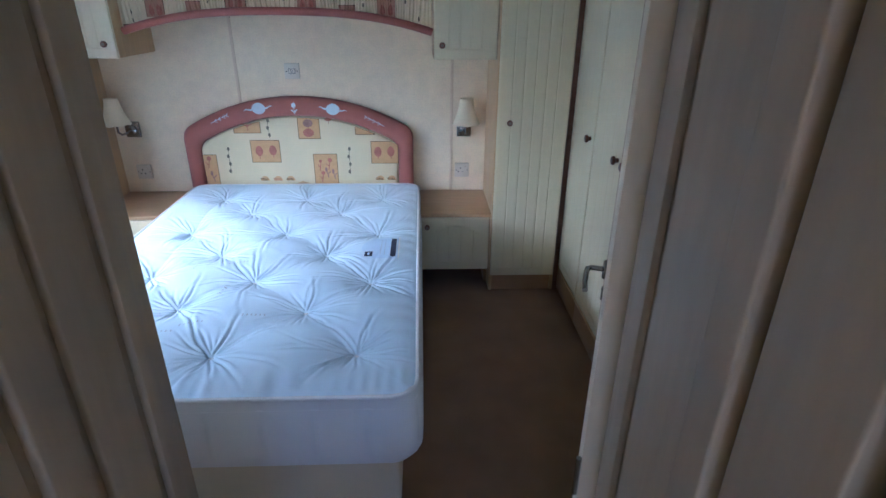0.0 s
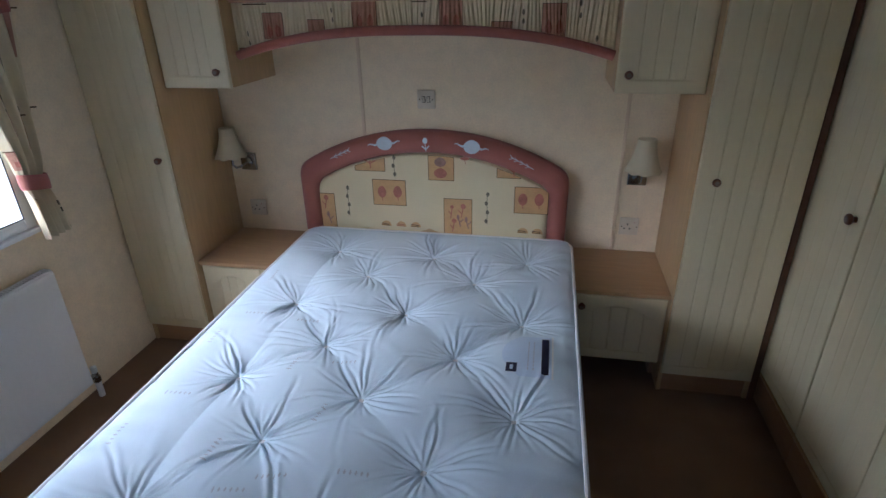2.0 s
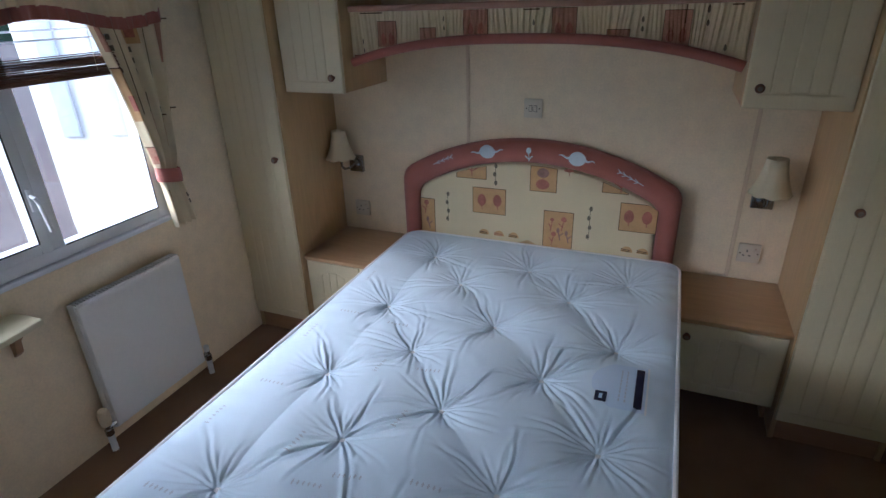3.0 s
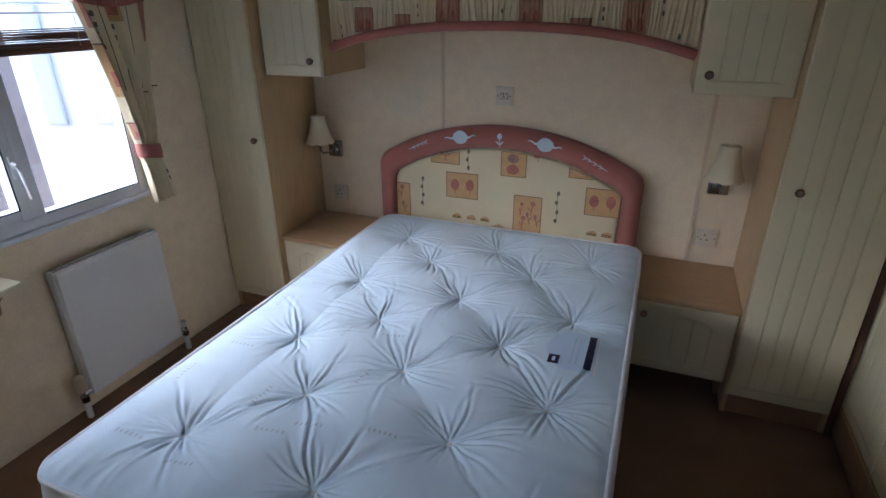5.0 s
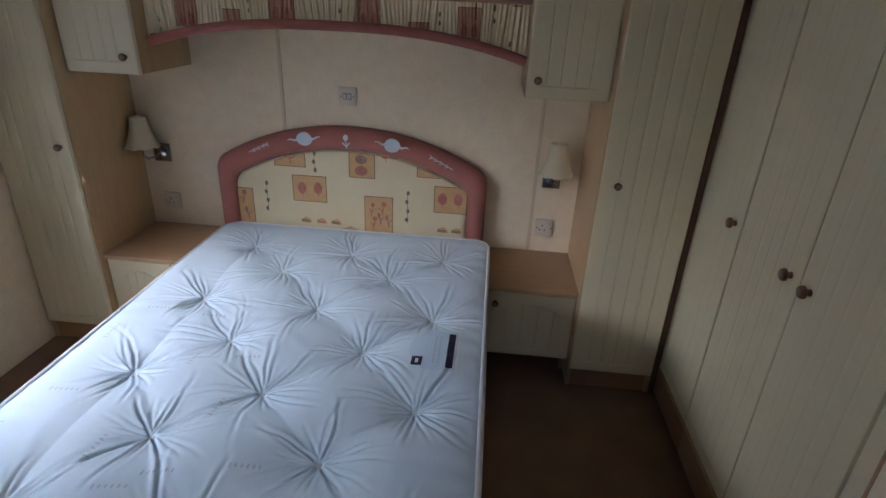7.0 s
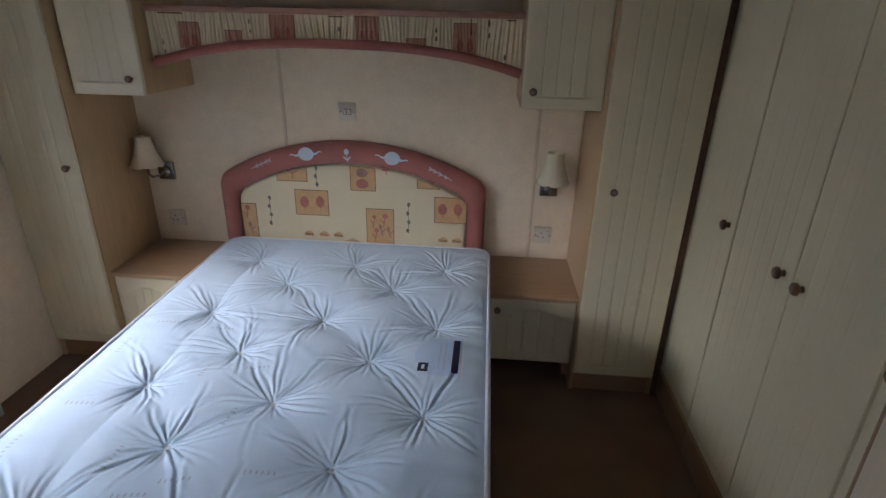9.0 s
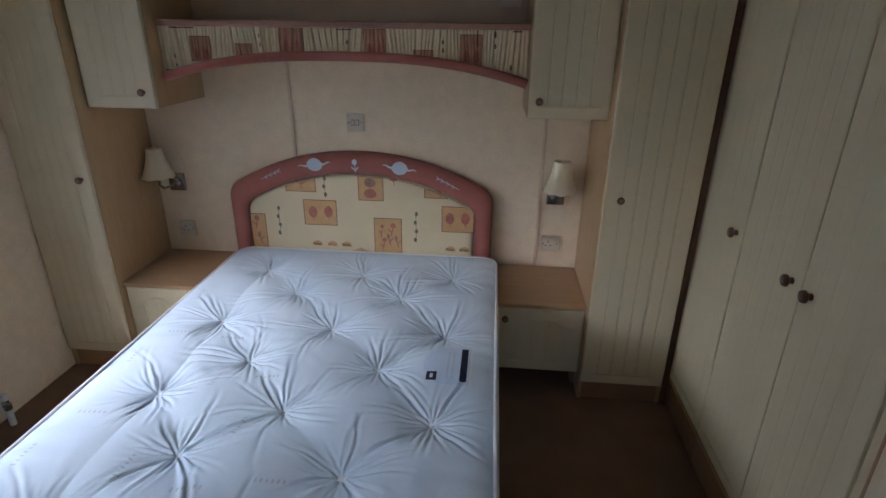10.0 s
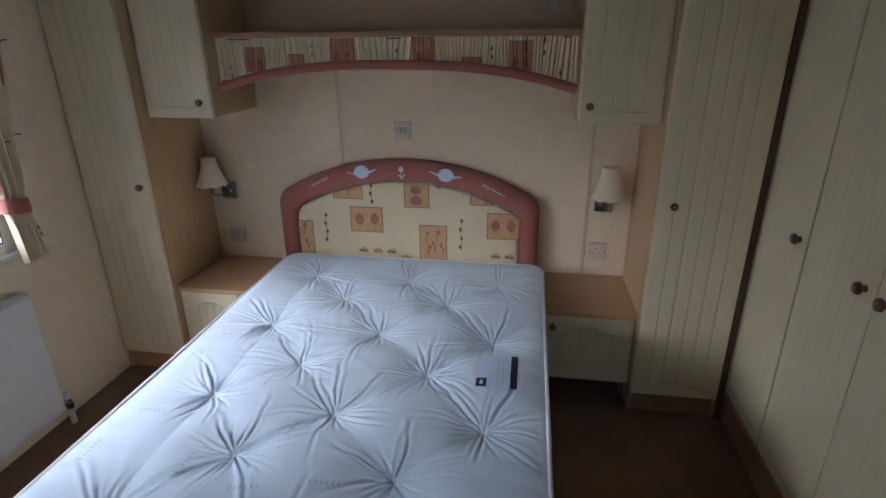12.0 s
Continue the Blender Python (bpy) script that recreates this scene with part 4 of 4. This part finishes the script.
def radiator():
    y0, y1, z0, z1 = 1.595, 2.080, 0.085, 0.655
    xf, xb = -1.352, XW + 0.020
    t = thing("radiator", "white flat-panel radiator under the window", "radiator")
    # pressed front panel with shallow flutes
    ys = np.linspace(y0 + 0.003, y1 - 0.003, 241)
    zs = np.array(sorted(set(np.round(np.concatenate([np.linspace(z0 + 0.006, z1 - 0.004, 30), [z0 + 0.009, z0 + 0.012, z1 - 0.010, z1 - 0.007]]), 4))))
    Yg, Zg = np.meshgrid(ys, zs)
    ez = np.minimum(Zg - zs[0], zs[-1] - Zg)
    ey = np.minimum(Yg - ys[0], ys[-1] - Yg)
    flute = np.clip(np.cos(2 * math.pi * (Yg - y0) / 0.0333) * 2.2 + 0.3, -1, 1) * 0.0001
    edge = np.clip(np.minimum(ez / 0.025, ey / 0.02), 0, 1)
    Xg = xf + flute * edge - 0.012 * np.clip(1 - np.minimum(ez, ey) / 0.006, 0, 1) ** 2
    grid_mesh("front_panel", Xg, Yg, Zg, ENAMEL, t)
    part("casing", boxes((xb + 0.01, xf - 0.014, y0 + 0.012, y1 - 0.012, z0, z1 - 0.02), bevel=0.004), ENAMEL, t)
    for a in (y0, y1 - 0.011):
        part("side_panel", boxes((xb, xf - 0.014, a, a + 0.011, z0 + 0.004, z1), bevel=0.003), ENAMEL, t)
    grille = part("top_grille", boxes((xf - 0.0165, xf - 0.0125, y0 + 0.0115, y1 - 0.0115, z1 - 0.014, z1 + 0.001), (xb, xb + 0.006, y0 + 0.0115, y1 - 0.0115, z1 - 0.014, z1 + 0.001), bevel=0.001), ENAMEL, t)
    n = 34
    slat = None
    for k in range(n):
        y = y0 + 0.018 + (y1 - y0 - 0.036) * k / (n - 1)
        if slat is None:
            slat = mesh_of("grille_bar", boxes((xb + 0.006, xf - 0.0165, -0.0026, 0.0026, z1 - 0.012, z1 + 0.0005)), ENAMEL)
        ob = new("grille_bar", slat)
        ob.parent = grille
        ob.location = (0, y, 0)
    # black sheet below the bars stands in for the shade inside the casing
    part("shadow_gap", boxes((xb + 0.006, xf - 0.015, y0 + 0.013, y1 - 0.013, z1 - 0.0195, z1 - 0.0185)), BLACK, t)
    xv = (xf + xb) / 2 + 0.012
    for y, trv in ((y0 - 0.028, True), (y1 + 0.026, False)):
        v = part("valve", lathe([(0.010, 0.03), (0.012, 0.05), (0.012, 0.075), (0.016, 0.08), (0.016, 0.105), (0.011, 0.11), (0.011, 0.125), (0.006, 0.126)], 14, None, pose(xv, y, 0)), CHROME, t)
        ye = y0 if trv else y1
        part("union_nut", tube([(xv, y, 0.115), (xv, ye + (0.006 if trv else -0.006), 0.115)], 0.011, 6), CHROME, v)
        part("pipe", tube([(xv, y, 0.0), (xv, y, 0.076)], 0.0128, 14), COPPER, t, "white plastic pipe")
        if trv:
            head = part("thermostat_head", lathe([(0.012, 0.125), (0.019, 0.13), (0.022, 0.145), (0.022, 0.175), (0.018, 0.20), (0.012, 0.205), (0.004, 0.206)], 24, None, pose(xv, y, 0)), PLASTIC, v, "ivory thermostatic valve head")
            for k in range(10):
                a = 2 * math.pi * k / 10
                part("rib", boxes((xv + 0.0215 * math.cos(a) - 0.0012, xv + 0.0215 * math.cos(a) + 0.0012, y + 0.0215 * math.sin(a) - 0.0012, y + 0.0215 * math.sin(a) + 0.0012, 0.148, 0.19)), PLASTIC, v)
        else:
            part("cap", lathe([(0.011, 0.126), (0.013, 0.128), (0.013, 0.155), (0.009, 0.158)], 16, None, pose(xv, y, 0)), COPPER, v)


radiator()

# ---- dressing shelf on brackets ----


def dressing_shelf():
    t = thing("dressing_shelf", "pale cream narrow shelf on wooden brackets below the window", "shelf")
    bm = bmesh.new()
    out = [(XW + 0.001, 1.436), (-1.36, 1.446), (-1.284, 1.450), (-1.262, 1.295), (-1.252, 1.14), (-1.252, 0.70), (XW + 0.001, 0.70)]
    lo = [bm.verts.new((x, y, 0.690)) for x, y in out]
    hi = [bm.verts.new((x, y, 0.710)) for x, y in out]
    bm.faces.new(lo[::-1])
    bm.faces.new(hi)
    for k in range(len(out)):
        n = (k + 1) % len(out)
        bm.faces.new((lo[k], lo[n], hi[n], hi[k]))
    bmesh.ops.bevel(bm, geom=list(bm.edges), offset=0.003, segments=2, affect='EDGES')
    part("board", bm, CREAM, t)
    for y in (1.405, 0.80):
        b = bmesh.new()
        prof = [(XW + 0.001, 0.689), (XW + 0.085, 0.689), (XW + 0.075, 0.66), (XW + 0.035, 0.62), (XW + 0.025, 0.575), (XW + 0.001, 0.555)]
        p = [b.verts.new((x, y - 0.011, z)) for x, z in prof]
        q = [b.verts.new((x, y + 0.011, z)) for x, z in prof]
        b.faces.new(p)
        b.faces.new(q[::-1])
        for k in range(len(prof)):
            n = (k + 1) % len(prof)
            b.faces.new((p[k], q[k], q[n], p[n]))
        part("bracket", b, PLINTH, t, "shaped brown wooden bracket")


dressing_shelf()

# ---- blind, curtain, pelmet ----


def blind():
    t = thing("venetian_blind", "brown slatted blind drawn up to the window top", "blind")
    ya, yb = W0 + 0.02, W1 - 0.05
    x = XW + 0.030
    part("headrail", boxes((x - 0.014, x + 0.014, ya, yb, 1.735, 1.765), bevel=0.003), WALNUT, t)
    rail = part("bottom_rail", boxes((x - 0.016, x + 0.016, ya, yb, 1.420, 1.438), bevel=0.004), WALNUT, t)
    slat = mesh_of("slat", boxes((-0.0125, 0.0125, ya, yb, -0.0017, 0.0017)), WALNUT)
    for k in range(16):
        ob = new("slat", slat)
        ob.parent = t
        ob.location = (x + 0.0015 * math.sin(5 * k), 0, 1.440 + 0.0036 * k)
        ob.rotation_euler = (0.004 * math.sin(3 * k), radians(4 * math.sin(7 * k)), 0)
    thin = mesh_of("slat", boxes((-0.0125, 0.0125, ya, yb, -0.0006, 0.0006)), UPVC)
    for k in range(5):
        ob = new("slat", thin)
        ob.parent = t
        ob.location = (x, 0, 1.553 + 0.030 * k)
        ob.rotation_euler = (0, radians(-14), 0)
    for y in (ya + 0.12, (ya + yb) / 2, yb - 0.12):
        part("cord", tube([(x + 0.013, y, 1.44), (x + 0.013, y, 1.74)], 0.0012, 6), CLOTH, t)


blind()


def curtain():
    t = thing("curtain", "gathered cream leaf-print curtain tied back beside the window", "curtain")
    n, r = 260, 90
    U, V = np.meshgrid(np.linspace(0, 1, n), np.linspace(0, 1, r))
    zt, zb, ztie = 1.70, 0.775, 1.00
    Z = zt + (zb - zt) * V

    def edges(z):
        f = np.clip((z - ztie) / (zt - ztie), 0, 1)
        g = np.clip((ztie - z) / (ztie - zb), 0, 1)
        lo = np.where(z > ztie, 2.092 - 0.175 * f ** 0.9 + 0.02 * np.sin(math.pi * f), 2.092 + 0.010 * g)
        hi = np.where(z > ztie, 2.182 + 0.105 * f ** 0.8, 2.182 + 0.050 * g ** 0.8)
        return lo, hi

    def surface(u, z):
        lo, hi = edges(z)
        f = np.clip((z - ztie) / (zt - ztie), 0, 1)
        tight = np.exp(-((z - ztie) / 0.05) ** 2)
        x = XW + 0.052 + (0.021 - 0.009 * tight) * np.sin(2 * math.pi * 4 * u + 0.8 * np.sin(4 * z)) + 0.003 * np.sin(2 * math.pi * 11 * u + 6 * z) + 0.008 * (1 - tight)
        return x, lo + (hi - lo) * u

    X, Y = surface(U, Z)
    grid_mesh("gathered_cloth", X, Y, Z, CLOTH_GATHER, t)

    def on(name, u0, u1, z0, z1, material, off):
        A, B = np.meshgrid(np.linspace(u0, u1, 24), np.linspace(z0, z1, 12))
        x, y = surface(A, B)
        grid_mesh(name, x + off, y, B, material, t)

    for u0, u1, z0, z1, c in ((0.0, 0.13, 1.24, 1.44, ORANGE), (0.0, 0.12, 1.06, 1.13, TERRA), (0.84, 0.98, 1.44, 1.60, TERRA), (0.88, 1.0, 1.07, 1.26, TERRA), (0.06, 0.2, 0.79, 0.94, ORANGE), (0.40, 0.56, 1.52, 1.63, ORANGE), (0.62, 0.74, 1.12, 1.24, ORANGE), (0.02, 0.16, 1.50, 1.62, TERRA), (0.34, 0.46, 1.18, 1.27, TERRA)):
        on("print", u0 + 0.012, u1, z0, z1, c, 0.0026)
        on("leaf_print", u0 + 0.35 * (u1 - u0), u0 + 0.75 * (u1 - u0), z0 + 0.2 * (z1 - z0), z0 + 0.5 * (z1 - z0), RUST, 0.0038)
        on("ink_shade_line", u0, u1 + 0.05, z1, z1 + 0.005, INK, 0.0026)
    for u, z in ((0.45, 1.50), (0.45, 1.46), (0.45, 1.42), (0.62, 1.27), (0.62, 1.24), (0.2, 1.55), (0.2, 1.51), (0.8, 0.90), (0.8, 0.87)):
        on("leaf_print", u, u + 0.032, z - 0.010, z + 0.010, SAGE, 0.0026)
    # thin upright strips paint the shadows between pleats onto the cloth
    for u, z0, z1 in ((0.50, 1.08, 1.34), (0.27, 1.26, 1.62), (0.93, 1.08, 1.24), (0.72, 1.36, 1.66), (0.86, 0.80, 0.94)):
        on("ink_shade_line", u, u + 0.007, z0, z1, INK, 0.0020)
    ring = []
    for k in range(28):
        a = 2 * math.pi * k / 28
        ring.append((XW + 0.058 + 0.036 * math.cos(a), 2.137 + 0.056 * math.sin(a), 1.002 - 0.012 * math.sin(a)))
    bm = bmesh.new()
    lo_v = [bm.verts.new((x, y, z - 0.030)) for x, y, z in ring]
    mi_v = [bm.verts.new((x + 0.004 * (1 if x > XW + 0.058 else -1), y, z)) for x, y, z in ring]
    hi_v = [bm.verts.new((x, y, z + 0.030)) for x, y, z in ring]
    for a, b in ((lo_v, mi_v), (mi_v, hi_v)):
        for k in range(28):
            bm.faces.new((a[k], a[(k + 1) % 28], b[(k + 1) % 28], b[k]))
    part("tie_back", bm, PINK, t, "dusky-pink fabric tie-back")


curtain()


def pelmet():
    t = thing("pelmet", "gathered cream pelmet with pink frilled edge over the window", "pelmet")
    ya, yb = 0.58, 2.245
    # out from the wall, round the corner and along the window
    pts = []
    for k in range(14):
        pts.append((XW + 0.002 + 0.08 * k / 13, yb))
    for k in range(1, 9):
        a = radians(90 * k / 8)
        pts.append((XW + 0.082 + 0.025 * math.sin(a), yb - 0.025 + 0.025 * math.cos(a)))
    m = 420
    for k in range(1, m):
        pts.append((XW + 0.107, yb - 0.025 - (yb - 0.025 - ya) * k / (m - 1)))
    P = np.array(pts)
    s = np.concatenate([[0], np.cumsum(np.hypot(*np.diff(P, axis=0).T))])
    wave = 0.006 * np.sin(95 * s + 2 * np.sin(9 * s)) + 0.003 * np.sin(210 * s)
    bottom = 1.612 + 0.022 * np.cos(2 * math.pi * s / 0.62 + 0.4)

    def band(name, z_top, z_low, material, off, n):
        rows = np.linspace(0, 1, n)
        V, I = np.meshgrid(rows, np.arange(len(s)), indexing='ij')
        zt, zl = z_top[I], z_low[I]
        Z = zt + (zl - zt) * V
        d = (wave[I] * (0.5 + 0.9 * V) + off)
        side = np.where(I < 14, 0.0, np.where(I < 22, (I - 13) / 9.0, 1.0))
        grid_mesh(name, P[I, 0] + d * side, P[I, 1] + d * (1 - side), Z, material, t)

    band("gathered_cloth", np.full(len(s), ZC - 0.03), bottom + 0.02, CLOTH_GATHER, 0.0, 14)
    band("frill", bottom + 0.024, bottom - 0.018, PINK, 0.004, 6)
    part("board", boxes((XW + 0.002, XW + 0.10, ya, yb - 0.006, ZC - 0.03, ZC - 0.012)), BEECH, t)
    for y, z0, z1, c in ((1.72, 1.70, 1.80, TERRA), (1.60, 1.68, 1.74, RUST), (1.93, 1.70, 1.76, RUST), (1.45, 1.69, 1.79, TERRA)):
        k = np.where((P[:, 0] > XW + 0.1) & (np.abs(P[:, 1] - y) < 0.035))[0]
        V, I = np.meshgrid(np.linspace(z0, z1, 6), k, indexing='ij')
        grid_mesh("print", P[I, 0] + wave[I] * 1.3 + 0.003, P[I, 1], V, c, t)


pelmet()

# ---- outside ----
bm = bmesh.new()
vs = [bm.verts.new((x, y, -0.62)) for x, y in ((-400, -400), (400, -400), (400, 400), (-400, 400))]
bm.faces.new(vs)
structure("ground", bm, GRAVEL, "bare brown gravel ground outside")


def neighbour():
    t = thing("static_caravan", "white-clad static caravan standing across the pitch", "caravan", at=(-5.453, 4.169, 0), turn=-68)
    L, W, z0, z1 = 8.5, 3.4, -0.56, 2.55
    part("wall", boxes((-W, 0, 0, L, z0, z1), bevel=0.03, segments=3), CLADDING, t, "smooth white cladding")
    for y, w in ((0.22, 0.21), (0.72, 0.24), (3.0, 1.2), (5.6, 1.2)):
        wn2 = part("window", boxes((0.004, 0.03, y, y + w, 0.46, 1.85), bevel=0.006), UPVC, t)
        part("pane", boxes((0.0305, 0.034, y + 0.02, y + w - 0.02, 0.48, 1.83)), FARGLASS, wn2)
    b = bmesh.new()
    for y in (-0.15, L + 0.15):
        for x, z in ((0.18, z1), (-W / 2, z1 + 0.75), (-W - 0.18, z1)):
            b.verts.new((x, y, z))
    b.verts.ensure_lookup_table()
    v = b.verts
    for q in ((0, 1, 4, 3), (1, 2, 5, 4), (0, 3, 5, 2), (0, 2, 1), (3, 4, 5)):
        b.faces.new([v[i] for i in q])
    part("roof", b, ROOFING, t, smooth=False)
    for y in (0.6, 3.0, 5.5, 7.9):
        part("support_pier", boxes((-0.5, -0.15, y - 0.18, y + 0.18, -0.62, z0)), ROOFING, t)
    part("skirt", boxes((-0.012, -0.002, 0.02, L - 0.02, -0.62, z0 + 0.03)), CLADDING, t)


neighbour()
structure("backdrop", boxes((-60, -59, -60, 60, -0.62, 3.2)), HEDGE, "distant dark green hedge line")
